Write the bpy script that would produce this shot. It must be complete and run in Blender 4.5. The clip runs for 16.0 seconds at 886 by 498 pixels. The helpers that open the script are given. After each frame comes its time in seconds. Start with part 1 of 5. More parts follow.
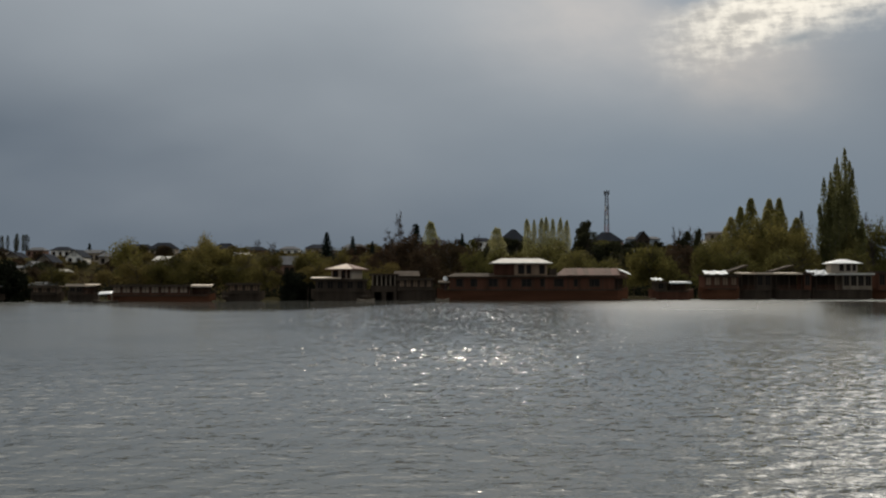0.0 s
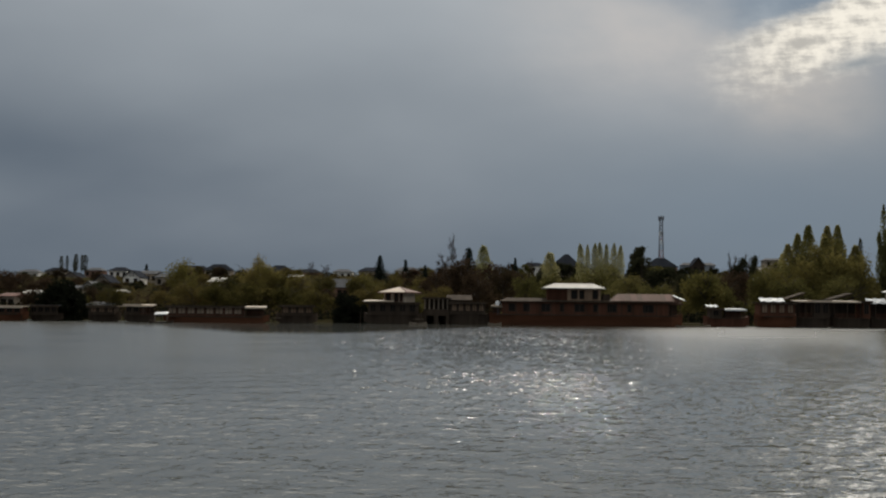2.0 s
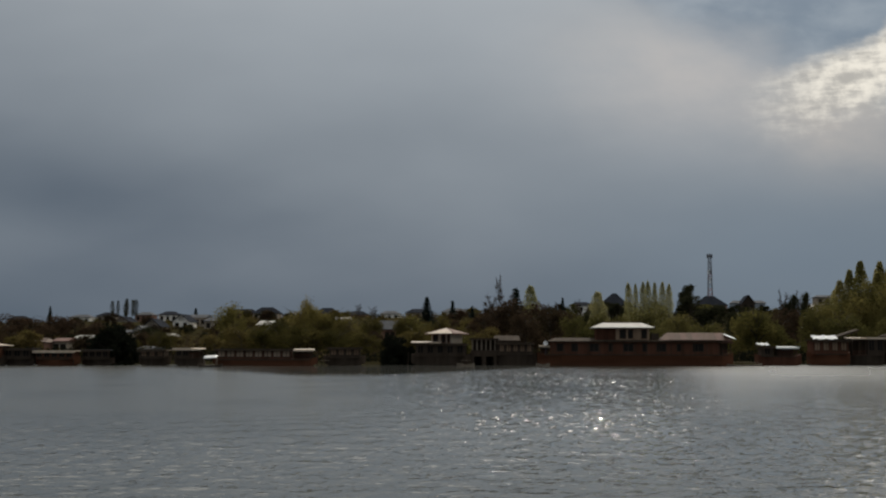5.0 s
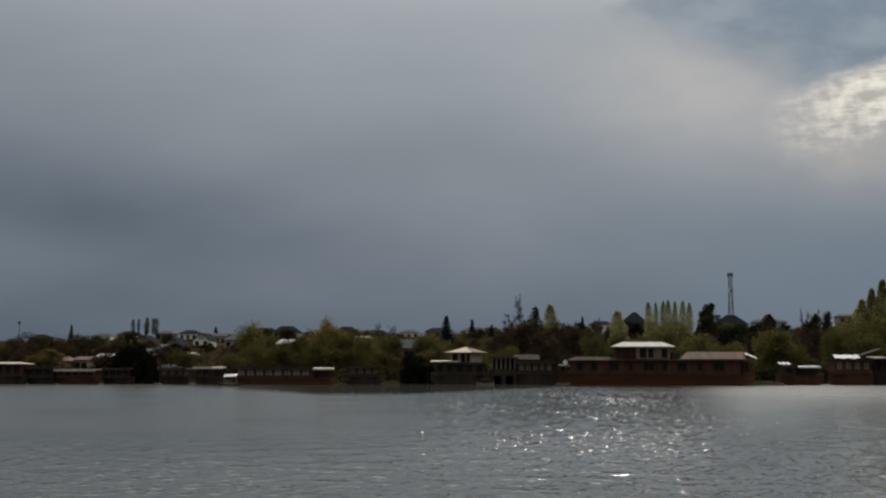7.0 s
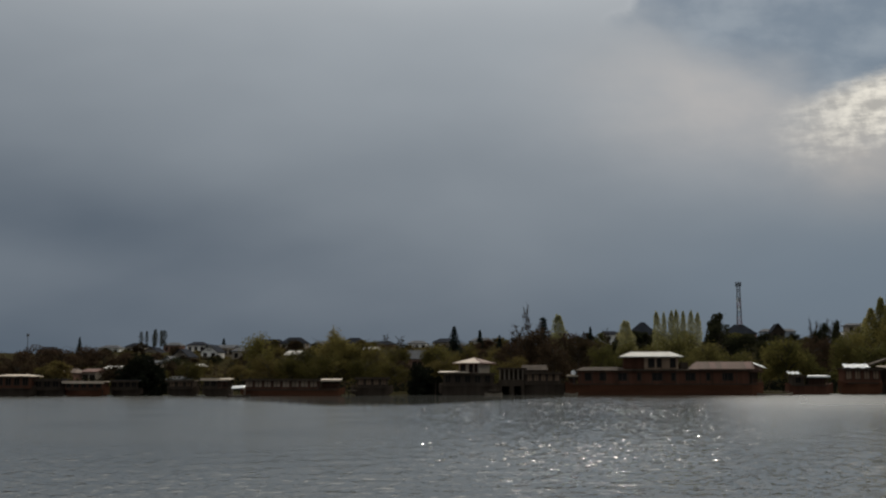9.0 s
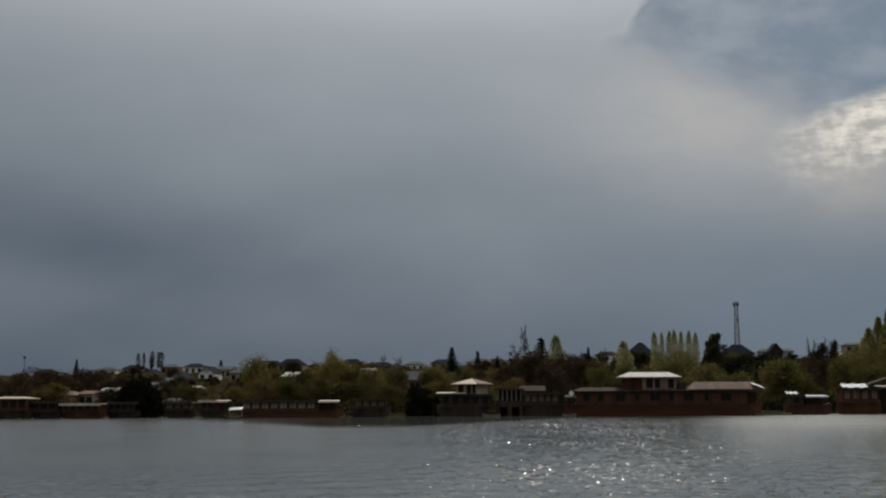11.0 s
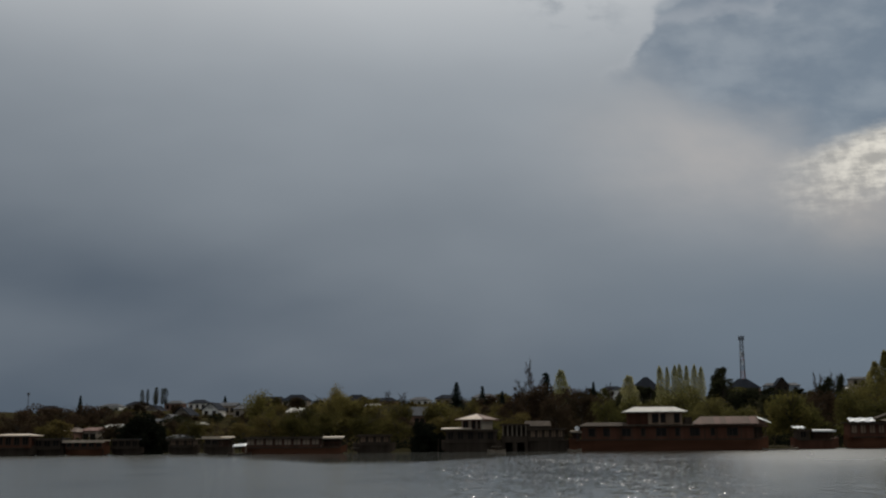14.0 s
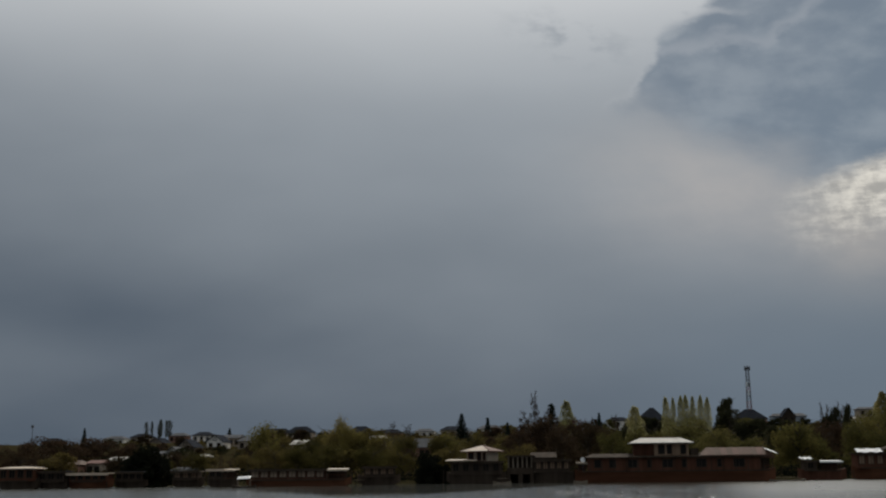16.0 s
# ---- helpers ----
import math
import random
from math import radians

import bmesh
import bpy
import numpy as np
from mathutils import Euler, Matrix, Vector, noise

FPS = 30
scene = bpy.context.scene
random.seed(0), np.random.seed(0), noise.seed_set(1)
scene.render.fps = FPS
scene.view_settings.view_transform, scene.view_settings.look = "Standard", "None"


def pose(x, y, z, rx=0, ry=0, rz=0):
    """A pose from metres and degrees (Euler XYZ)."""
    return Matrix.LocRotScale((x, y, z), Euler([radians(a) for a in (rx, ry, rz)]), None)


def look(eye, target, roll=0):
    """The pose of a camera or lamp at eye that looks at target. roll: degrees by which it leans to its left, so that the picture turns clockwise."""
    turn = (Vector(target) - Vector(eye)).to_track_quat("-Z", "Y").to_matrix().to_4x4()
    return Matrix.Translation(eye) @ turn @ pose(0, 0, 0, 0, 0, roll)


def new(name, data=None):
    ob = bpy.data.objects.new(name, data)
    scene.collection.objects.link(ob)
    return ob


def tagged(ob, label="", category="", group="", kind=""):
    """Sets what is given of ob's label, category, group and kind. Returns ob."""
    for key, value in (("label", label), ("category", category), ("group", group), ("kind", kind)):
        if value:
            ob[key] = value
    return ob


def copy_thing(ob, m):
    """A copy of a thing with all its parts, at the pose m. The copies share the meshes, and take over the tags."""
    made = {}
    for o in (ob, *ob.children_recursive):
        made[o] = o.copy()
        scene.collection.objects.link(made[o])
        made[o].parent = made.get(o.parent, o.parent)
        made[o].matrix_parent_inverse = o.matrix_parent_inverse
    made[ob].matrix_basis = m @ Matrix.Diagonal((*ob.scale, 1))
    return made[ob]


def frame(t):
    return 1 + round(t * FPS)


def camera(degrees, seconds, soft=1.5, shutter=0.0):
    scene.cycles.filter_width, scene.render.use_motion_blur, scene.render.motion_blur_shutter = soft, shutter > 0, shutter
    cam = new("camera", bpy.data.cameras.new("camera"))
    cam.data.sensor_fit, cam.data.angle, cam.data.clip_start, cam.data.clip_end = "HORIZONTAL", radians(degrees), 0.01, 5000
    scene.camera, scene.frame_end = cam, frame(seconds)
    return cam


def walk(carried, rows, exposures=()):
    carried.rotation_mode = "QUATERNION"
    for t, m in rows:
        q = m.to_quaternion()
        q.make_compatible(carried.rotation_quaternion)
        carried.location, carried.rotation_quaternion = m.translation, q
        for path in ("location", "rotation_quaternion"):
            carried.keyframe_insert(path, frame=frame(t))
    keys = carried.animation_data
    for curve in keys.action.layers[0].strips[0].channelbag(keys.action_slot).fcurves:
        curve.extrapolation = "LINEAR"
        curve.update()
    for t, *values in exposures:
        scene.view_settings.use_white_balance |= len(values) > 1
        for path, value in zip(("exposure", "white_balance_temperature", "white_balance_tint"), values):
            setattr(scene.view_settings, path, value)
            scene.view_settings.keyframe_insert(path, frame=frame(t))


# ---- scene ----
cam = camera(42.2, 16.0, soft=2.2)
EYE = 2.5
# seconds, yaw, pitch, roll: the camera turns where it stands
ROWS = [
    (0.0, 0.030, 1.854, -0.008),
    (0.5, 0.739, 2.080, -0.326),
    (1.0, 1.491, 2.435, -0.527),
    (1.5, 2.107, 2.744, -0.633),
    (2.0, 2.641, 3.037, -0.676),
    (2.5, 3.191, 3.394, -0.594),
    (3.0, 3.604, 3.786, -0.622),
    (3.5, 3.994, 4.120, -0.431),
    (4.0, 4.358, 4.427, -0.332),
    (6.5, 5.781, 5.840, -0.081),
    (7.0, 5.974, 5.996, -0.192),
    (7.5, 6.128, 6.132, -0.105),
    (8.0, 6.247, 6.250, -0.073),
    (8.5, 6.341, 6.390, 0.054),
    (9.0, 6.369, 6.527, 0.016),
    (11.5, 6.250, 7.892, 0.221),
    (12.0, 6.260, 8.223, 0.233),
    (12.5, 6.274, 8.537, 0.276),
    (13.0, 6.304, 8.791, 0.143),
    (13.5, 6.411, 9.035, 0.356),
    (14.0, 6.501, 9.305, 0.385),
    (14.5, 6.615, 9.621, 0.632),
    (15.0, 6.662, 9.999, 0.631),
    (15.5, 6.702, 10.432, 0.565),
    (16.0, 6.756, 10.848, 0.524),
]
walk(cam, [(t, pose(0, 0, EYE, 90 + pitch, roll, yaw)) for t, yaw, pitch, roll in ROWS],
     exposures=[(0.0, 0.05, 6620, 10), (2.0, -0.03, 6600, 10), (4.0, -0.1, 6560, 10), (6.5, -0.17, 6530, 10), (9.0, -0.22, 6500, 10), (12.0, -0.3, 6450, 10), (16.0, -0.4, 6400, 10)])

# ---- sky and sun ----
SUN_AZ, SUN_EL = 2.4, 34.0


def make_world():
    world = bpy.data.worlds.new("overcast_sky")
    scene.world = world
    world.use_nodes = True
    tree = world.node_tree
    tree.nodes.clear()
    add, link = tree.nodes.new, tree.links.new

    def put(socket, value):
        if isinstance(value, bpy.types.NodeSocket):
            link(value, socket)
        else:
            socket.default_value = value

    def calc(op, a, b=0.0, c=0.0, clamp=False):
        n = add("ShaderNodeMath")
        n.operation, n.use_clamp = op, clamp
        for s, v in zip(n.inputs, (a, b, c)):
            put(s, v)
        return n.outputs[0]

    def smooth(v, lo, hi):
        n = add("ShaderNodeMapRange")
        n.interpolation_type = "SMOOTHSTEP"
        put(n.inputs[0], v)
        n.inputs[1].default_value, n.inputs[2].default_value = lo, hi
        return n.outputs[0]

    def mix(f, a, b):
        n = add("ShaderNodeMix")
        n.data_type = "RGBA"
        put(n.inputs[0], f)
        put(n.inputs[6], a)
        put(n.inputs[7], b)
        return n.outputs[2]

    where = add("ShaderNodeTexCoord")
    split = add("ShaderNodeSeparateXYZ")
    link(where.outputs["Generated"], split.inputs[0])
    x, y, z = split.outputs
    az = calc("MULTIPLY", calc("ARCTAN2", x, y), 57.2958)
    el = calc("MULTIPLY", calc("ARCSINE", z), 57.2958)

    def cloud(sx, sy, detail, rough, seed, warp=0.0):
        vec = add("ShaderNodeCombineXYZ")
        put(vec.inputs[0], calc("MULTIPLY_ADD", az, sx, calc("MULTIPLY", el, warp)))
        put(vec.inputs[1], calc("MULTIPLY", el, sy))
        vec.inputs[2].default_value = seed
        n = add("ShaderNodeTexNoise")
        link(vec.outputs[0], n.inputs["Vector"])
        n.inputs["Scale"].default_value, n.inputs["Detail"].default_value, n.inputs["Roughness"].default_value = 1.0, detail, rough
        return calc("SUBTRACT", n.outputs[0], 0.5)

    def blob(a0, e0, sa, se, slope=0.0):
        da = calc("DIVIDE", calc("SUBTRACT", az, a0), sa)
        e = calc("SUBTRACT", calc("SUBTRACT", el, e0), calc("MULTIPLY", calc("SUBTRACT", az, a0), slope))
        de = calc("DIVIDE", e, se)
        return calc("EXPONENT", calc("MULTIPLY", calc("ADD", calc("MULTIPLY", da, da), calc("MULTIPLY", de, de)), -1.0))

    def total(first, *rest):
        out = first
        for v, k in rest:
            out = calc("MULTIPLY_ADD", v, k, out)
        return out

    def line(a0, e0, slope):
        """Degrees by which a direction lies over a slanting edge."""
        return calc("SUBTRACT", calc("SUBTRACT", el, e0), calc("MULTIPLY", calc("SUBTRACT", az, a0), slope))

    soft = cloud(0.07, 0.16, 3.0, 0.45, 2.0, -0.03)
    fine = cloud(0.30, 0.55, 6.0, 0.55, 7.0, 0.1)
    wisp = cloud(0.8, 1.7, 6.0, 0.62, 11.0, 0.5)
    # the cloud sheet: slate low down, paler high up and round the sun
    light = total(calc("DIVIDE", el, 23.0), (soft, 0.45), (fine, 0.05), (blob(-8, 15, 14, 7, -0.3), 0.10), (blob(-5, 23, 9, 4), 0.10),
                  (blob(-27, 8.0, 13, 2.4, -0.14), -0.17), (blob(-19, 4.8, 9, 1.4, -0.16), 0.09), (blob(11, 10.5, 9, 4), 0.20), (blob(0, 16, 6, 5), 0.09), (blob(14, 4.5, 14, 3.2), 0.17), (blob(-32, 15, 17, 12), -0.13), (blob(7, 15, 6, 3), 0.10))
    ramp = add("ShaderNodeMapRange")
    put(ramp.inputs[0], light)
    ramp.inputs[1].default_value, ramp.inputs[2].default_value = 0.0, 1.0
    sheet = mix(ramp.outputs[0], (0.114, 0.145, 0.184, 1), (0.385, 0.425, 0.463, 1))
    sheet = mix(calc("MULTIPLY", smooth(el, 16.0, 33.0), smooth(y, -0.1, 0.6)), sheet, (0.92, 0.92, 0.91, 1))
    sheet = mix(calc("MULTIPLY", blob(13, 4.5, 12, 4.2), 0.65), sheet, (0.160, 0.212, 0.268, 1))
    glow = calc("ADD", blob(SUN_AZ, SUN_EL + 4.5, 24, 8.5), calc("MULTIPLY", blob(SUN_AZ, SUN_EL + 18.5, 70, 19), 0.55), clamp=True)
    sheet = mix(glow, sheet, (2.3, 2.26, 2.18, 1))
    # the sky behind, seen faintly through the torn part of the sheet
    nishita = add("ShaderNodeTexSky")
    nishita.sky_type, nishita.sun_disc = "NISHITA", False
    nishita.sun_elevation, nishita.sun_rotation = radians(SUN_EL), radians(SUN_AZ)
    behind = add("ShaderNodeMix")
    behind.data_type, behind.blend_type = "RGBA", "MULTIPLY"
    behind.inputs[0].default_value = 1.0
    link(nishita.outputs[0], behind.inputs[6])
    behind.inputs[7].default_value = (0.07, 0.07, 0.07, 1)
    # a blue-grey bank with a crisp western edge, a shelf along its top and a slanting lower edge
    base = calc("MINIMUM", line(10.0, 12.45, 0.29), line(16.2, 14.4, 1.2))
    west = calc("SUBTRACT", calc("SUBTRACT", az, 1.7), calc("MULTIPLY", calc("SUBTRACT", el, 17.5), 1.0))
    under = line(3.3, 17.5, -0.47)
    puff = cloud(0.22, 0.30, 5.0, 0.5, 21.0, 0.05)
    roll_n = cloud(0.45, 0.8, 5.0, 0.52, 33.0, 0.1)
    west_n = total(west, (puff, 3.2), (roll_n, 3.2))
    under_n = total(under, (puff, 4.0), (fine, 2.0), (wisp, 0.6))
    top_n = total(el, (puff, 2.0), (roll_n, 1.6), (calc("MAXIMUM", calc("SUBTRACT", az, 10.0), 0.0), -0.55))
    torn = calc("MULTIPLY", smooth(calc("MULTIPLY_ADD", wisp, 1.0, base), -0.1, 0.9), calc("MULTIPLY", smooth(west_n, -0.15, 0.9), smooth(under_n, -1.5, 2.0)))
    torn = calc("MULTIPLY", torn, calc("SUBTRACT", 1.0, calc("MULTIPLY", smooth(calc("MULTIPLY_ADD", roll_n, 1.6, top_n), 20.9, 22.4), calc("MULTIPLY", smooth(az, 9.0, 5.0), 0.55))))
    bank = mix(smooth(total(puff, (roll_n, 0.7), (wisp, 0.10)), -0.16, 0.26), (0.172, 0.232, 0.298, 1), (0.278, 0.336, 0.392, 1))
    shelf = calc("ABSOLUTE", calc("SUBTRACT", top_n, 20.35))
    bank = mix(calc("MULTIPLY", smooth(shelf, 0.5, 0.0), 0.45), bank, (0.40, 0.44, 0.485, 1))
    crest = calc("MULTIPLY", smooth(calc("ABSOLUTE", calc("SUBTRACT", total(el, (roll_n, 1.2), (puff, 0.8)), 21.75)), 0.28, 0.0), blob(6.4, 21.8, 1.9, 1.5))
    bank = mix(calc("MULTIPLY", crest, 0.75), bank, (0.54, 0.565, 0.59, 1))
    bank = mix(0.10, bank, behind.outputs[2])
    sheet = mix(calc("MULTIPLY", blob(7.0, 13.6, 6.0, 3.0, -0.10), calc("MULTIPLY_ADD", fine, 0.9, 0.76)), sheet, (0.53, 0.515, 0.505, 1))
    # torn shreds west of the bank
    shred = calc("MULTIPLY", blob(0.3, 21.0, 2.6, 0.9, -0.25), smooth(total(roll_n, (wisp, 0.5)), -0.08, 0.2))
    sheet = mix(calc("MULTIPLY", shred, 0.5), sheet, (0.22, 0.265, 0.315, 1))
    sky = mix(torn, sheet, bank)
    rim = calc("MULTIPLY", calc("EXPONENT", calc("MULTIPLY", calc("MULTIPLY", west_n, west_n), -14.0)), smooth(el, 17.3, 18.6))
    sky = mix(calc("MULTIPLY", rim, calc("MULTIPLY", smooth(el, 22.0, 20.4), 0.38)), sky, (0.52, 0.55, 0.58, 1))
    # lit cloud in the gap under the bank
    curd = cloud(1.5, 1.6, 5.0, 0.55, 41.0, 0.2)
    streak = cloud(0.55, 2.6, 6.0, 0.6, 51.0, -0.35)
    over = total(line(16.1, 11.0, 0.28), (curd, 1.0), (fine, 1.0), (streak, 0.8))
    gap = calc("MULTIPLY", smooth(over, -0.5, 1.9), smooth(total(az, (fine, 1.6), (curd, 0.9), (line(12.0, 12.6, 0.0), 0.5)), 8.6, 14.8))
    gap = calc("MULTIPLY", gap, smooth(calc("MULTIPLY_ADD", wisp, 1.2, base), 0.8, -0.3))
    lit = mix(smooth(total(curd, (streak, 1.1), (wisp, 0.5), (blob(19.5, 13.4, 4.5, 2.0), 0.16)), -0.26, 0.30), (0.50, 0.485, 0.45, 1), (0.93, 0.885, 0.785, 1))
    # a soft warm veil under it
    veil = calc("MULTIPLY", blob(14.6, 10.6, 3.6, 2.1, -0.1), calc("MULTIPLY_ADD", fine, 0.8, 0.60))
    sky = mix(veil, sky, (0.57, 0.525, 0.48, 1))
    sky = mix(gap, sky, lit)
    wedge = calc("MULTIPLY", blob(17.4, 11.75, 1.3, 0.28, 0.16), smooth(total(curd, (streak, 1.0)), -0.35, 0.05))
    sky = mix(calc("MULTIPLY", wedge, 0.85), sky, (0.27, 0.305, 0.335, 1))
    # unseen bright sky added to the east and higher up, to brighten the lake
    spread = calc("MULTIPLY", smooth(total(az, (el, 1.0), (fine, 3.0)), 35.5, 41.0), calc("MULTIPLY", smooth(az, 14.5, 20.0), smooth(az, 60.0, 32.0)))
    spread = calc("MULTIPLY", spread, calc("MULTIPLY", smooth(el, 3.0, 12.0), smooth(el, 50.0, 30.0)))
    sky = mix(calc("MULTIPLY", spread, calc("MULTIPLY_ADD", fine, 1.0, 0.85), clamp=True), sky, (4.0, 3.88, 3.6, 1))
    # under the horizon
    sky = mix(smooth(el, -0.5, -3.0), sky, (0.05, 0.055, 0.06, 1))
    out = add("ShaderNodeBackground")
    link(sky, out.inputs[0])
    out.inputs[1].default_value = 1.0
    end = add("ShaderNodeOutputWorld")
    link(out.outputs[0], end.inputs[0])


make_world()
sun = new("sun", bpy.data.lights.new("sun", "SUN"))
sun.data.energy, sun.data.angle, sun.data.color = 1.7, radians(0.8), (1.0, 0.93, 0.82)
sun.matrix_world = look((0, 0, 0), (-math.sin(radians(SUN_AZ)) * math.cos(radians(SUN_EL)), -math.cos(radians(SUN_AZ)) * math.cos(radians(SUN_EL)), -math.sin(radians(SUN_EL))))


# ---- materials ----
def material(name, low, high, rough=0.8, scale=1.0, grain=12.0, bump=0.15, metal=0.0, stretch=(1, 1, 1), vary=0.0, through_light=0.0, shine=0.25):
    """Two scales of noise between two colours, with bump; vary: lightness by object; through_light: leaves that let light through."""
    mt = bpy.data.materials.new(name)
    mt.use_nodes = True
    tree = mt.node_tree
    add, link = tree.nodes.new, tree.links.new
    shader, end = tree.nodes["Principled BSDF"], tree.nodes["Material Output"]
    where, place = add("ShaderNodeTexCoord"), add("ShaderNodeMapping")
    place.inputs["Scale"].default_value = stretch
    link(where.outputs["Object"], place.inputs[0])
    big, small = add("ShaderNodeTexNoise"), add("ShaderNodeTexNoise")
    for n, s, d in ((big, scale, 4), (small, grain, 5)):
        link(place.outputs[0], n.inputs["Vector"])
        n.inputs["Scale"].default_value, n.inputs["Detail"].default_value = s, d
    both = add("ShaderNodeMath")
    both.operation = "MULTIPLY_ADD"
    link(small.outputs[0], both.inputs[0])
    both.inputs[1].default_value = 0.5
    half = add("ShaderNodeMath")
    half.operation = "MULTIPLY_ADD"
    link(big.outputs[0], half.inputs[0])
    half.inputs[1].default_value, half.inputs[2].default_value = 1.3, -0.4
    link(half.outputs[0], both.inputs[2])
    ramp = add("ShaderNodeMix")
    ramp.data_type = "RGBA"
    link(both.outputs[0], ramp.inputs[0])
    ramp.inputs[6].default_value, ramp.inputs[7].default_value = (*low, 1), (*high, 1)
    colour = ramp.outputs[2]
    if vary:
        info, tone = add("ShaderNodeObjectInfo"), add("ShaderNodeHueSaturation")
        span = add("ShaderNodeMapRange")
        link(info.outputs["Random"], span.inputs[0])
        span.inputs[3].default_value, span.inputs[4].default_value = 1 - vary, 1 + vary
        link(span.outputs[0], tone.inputs["Value"])
        hue = add("ShaderNodeMapRange")
        link(info.outputs["Random"], hue.inputs[0])
        hue.inputs[3].default_value, hue.inputs[4].default_value = 0.5 + 0.04 * vary, 0.5 - 0.05 * vary
        link(hue.outputs[0], tone.inputs["Hue"])
        link(colour, tone.inputs["Color"])
        colour = tone.outputs[0]
    link(colour, shader.inputs["Base Color"])
    shader.inputs["Roughness"].default_value, shader.inputs["Metallic"].default_value = rough, metal
    shader.inputs["Specular IOR Level"].default_value = shine
    if bump:
        b = add("ShaderNodeBump")
        b.inputs["Strength"].default_value, b.inputs["Distance"].default_value = bump, 0.05
        link(small.outputs[0], b.inputs["Height"])
        link(b.outputs[0], shader.inputs["Normal"])
    if through_light:
        leaf, blend = add("ShaderNodeBsdfTranslucent"), add("ShaderNodeMixShader")
        link(colour, leaf.inputs[0])
        blend.inputs[0].default_value = through_light
        link(shader.outputs[0], blend.inputs[1])
        link(leaf.outputs[0], blend.inputs[2])
        link(blend.outputs[0], end.inputs[0])
    return mt


def water_material():
    mt = bpy.data.materials.new("lake_water")
    mt.use_nodes = True
    tree = mt.node_tree
    add, link = tree.nodes.new, tree.links.new
    shader = tree.nodes["Principled BSDF"]
    shader.inputs["Base Color"].default_value = (0.084, 0.086, 0.075, 1)
    shader.inputs["Roughness"].default_value, shader.inputs["IOR"].default_value = 0.05, 1.333
    where = add("ShaderNodeTexCoord")
    normal = None
    # wind over the water, kept with the mesh: lulls are smooth
    wind = add("ShaderNodeAttribute")
    wind.attribute_name = "wind"
    calm = wind.outputs["Fac"]

    for sx, sy, turn, detail, depth, strength in ((1.7, 2.4, 20, 1, 0.10, 0.85), (3.0, 4.2, -6, 1, 0.060, 0.9), (8.0, 10.0, 12, 1, 0.030, 0.85), (6.0, 1.4, 4, 1, 0.028, 0.8)):
        m, n, b = add("ShaderNodeMapping"), add("ShaderNodeTexNoise"), add("ShaderNodeBump")
        m.inputs["Scale"].default_value, m.inputs["Rotation"].default_value = (sx, sy, 1), (0, 0, radians(turn))
        link(where.outputs["Object"], m.inputs[0])
        link(m.outputs[0], n.inputs["Vector"])
        n.inputs["Scale"].default_value, n.inputs["Detail"].default_value = 1.0, detail
        link(n.outputs[0], b.inputs["Height"])
        b.inputs["Distance"].default_value = depth
        if "Filter Width" in b.inputs:
            b.inputs["Filter Width"].default_value = 0.05
        k = add("ShaderNodeMath")
        k.operation = "MULTIPLY"
        link(calm, k.inputs[0])
        k.inputs[1].default_value = strength
        link(k.outputs[0], b.inputs["Strength"])
        if normal:
            link(normal, b.inputs["Normal"])
        normal = b.outputs[0]
    link(normal, shader.inputs["Normal"])
    # ripples too fine or too far off to be told apart only spread the reflection
    blur = add("ShaderNodeAttribute")
    blur.attribute_name = "blur"
    link(blur.outputs["Fac"], shader.inputs["Roughness"])
    return mt


WATER = water_material()
CREST = material("ripple_water", (0.052, 0.053, 0.045), (0.068, 0.069, 0.059), 0.12, 0.5, 6.0, 0.0, shine=0.5)
CREST.node_tree.nodes["Principled BSDF"].inputs["IOR"].default_value = 1.333
EARTH = material("bank_earth_and_grass", (0.020, 0.018, 0.009), (0.055, 0.046, 0.022), 0.95, 0.08, 1.5, 0.3, shine=0.0)
LEAF_OLIVE = material("willow_leaf", (0.062, 0.052, 0.017), (0.132, 0.110, 0.038), 0.7, 0.35, 4, 0, vary=0.35, through_light=0.35, shine=0.0)
LEAF_GOLD = material("golden_willow_leaf", (0.105, 0.092, 0.027), (0.22, 0.185, 0.062), 0.7, 0.35, 4, 0, vary=0.2, through_light=0.4, shine=0.0)
LEAF_FRESH = material("fresh_willow_leaf", (0.074, 0.068, 0.023), (0.158, 0.142, 0.050), 0.7, 0.35, 4, 0, vary=0.25, through_light=0.4, shine=0.0)
LEAF_PALE = material("poplar_leaf", (0.20, 0.195, 0.085), (0.40, 0.375, 0.18), 0.6, 0.35, 4, 0, vary=0.15, through_light=0.5, shine=0.02)
LEAF_GREEN = material("poplar_green_leaf", (0.165, 0.150, 0.050), (0.33, 0.29, 0.105), 0.6, 0.3, 4, 0, vary=0.2, through_light=0.5, shine=0.02)
LEAF_POPLAR = material("dark_poplar_leaf", (0.098, 0.100, 0.040), (0.21, 0.205, 0.085), 0.6, 0.3, 4, 0, vary=0.2, through_light=0.45, shine=0.02)
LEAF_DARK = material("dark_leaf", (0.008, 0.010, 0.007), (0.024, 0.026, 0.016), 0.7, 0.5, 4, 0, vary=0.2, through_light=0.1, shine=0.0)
LEAF_EVERGREEN = material("evergreen_leaf", (0.022, 0.024, 0.013), (0.056, 0.056, 0.030), 0.7, 0.5, 4, 0, vary=0.2, through_light=0.2, shine=0.0)
LEAF_BROWN = material("budding_twig", (0.034, 0.023, 0.014), (0.085, 0.059, 0.036), 0.8, 0.4, 4, 0, vary=0.3, through_light=0.25, shine=0.0)
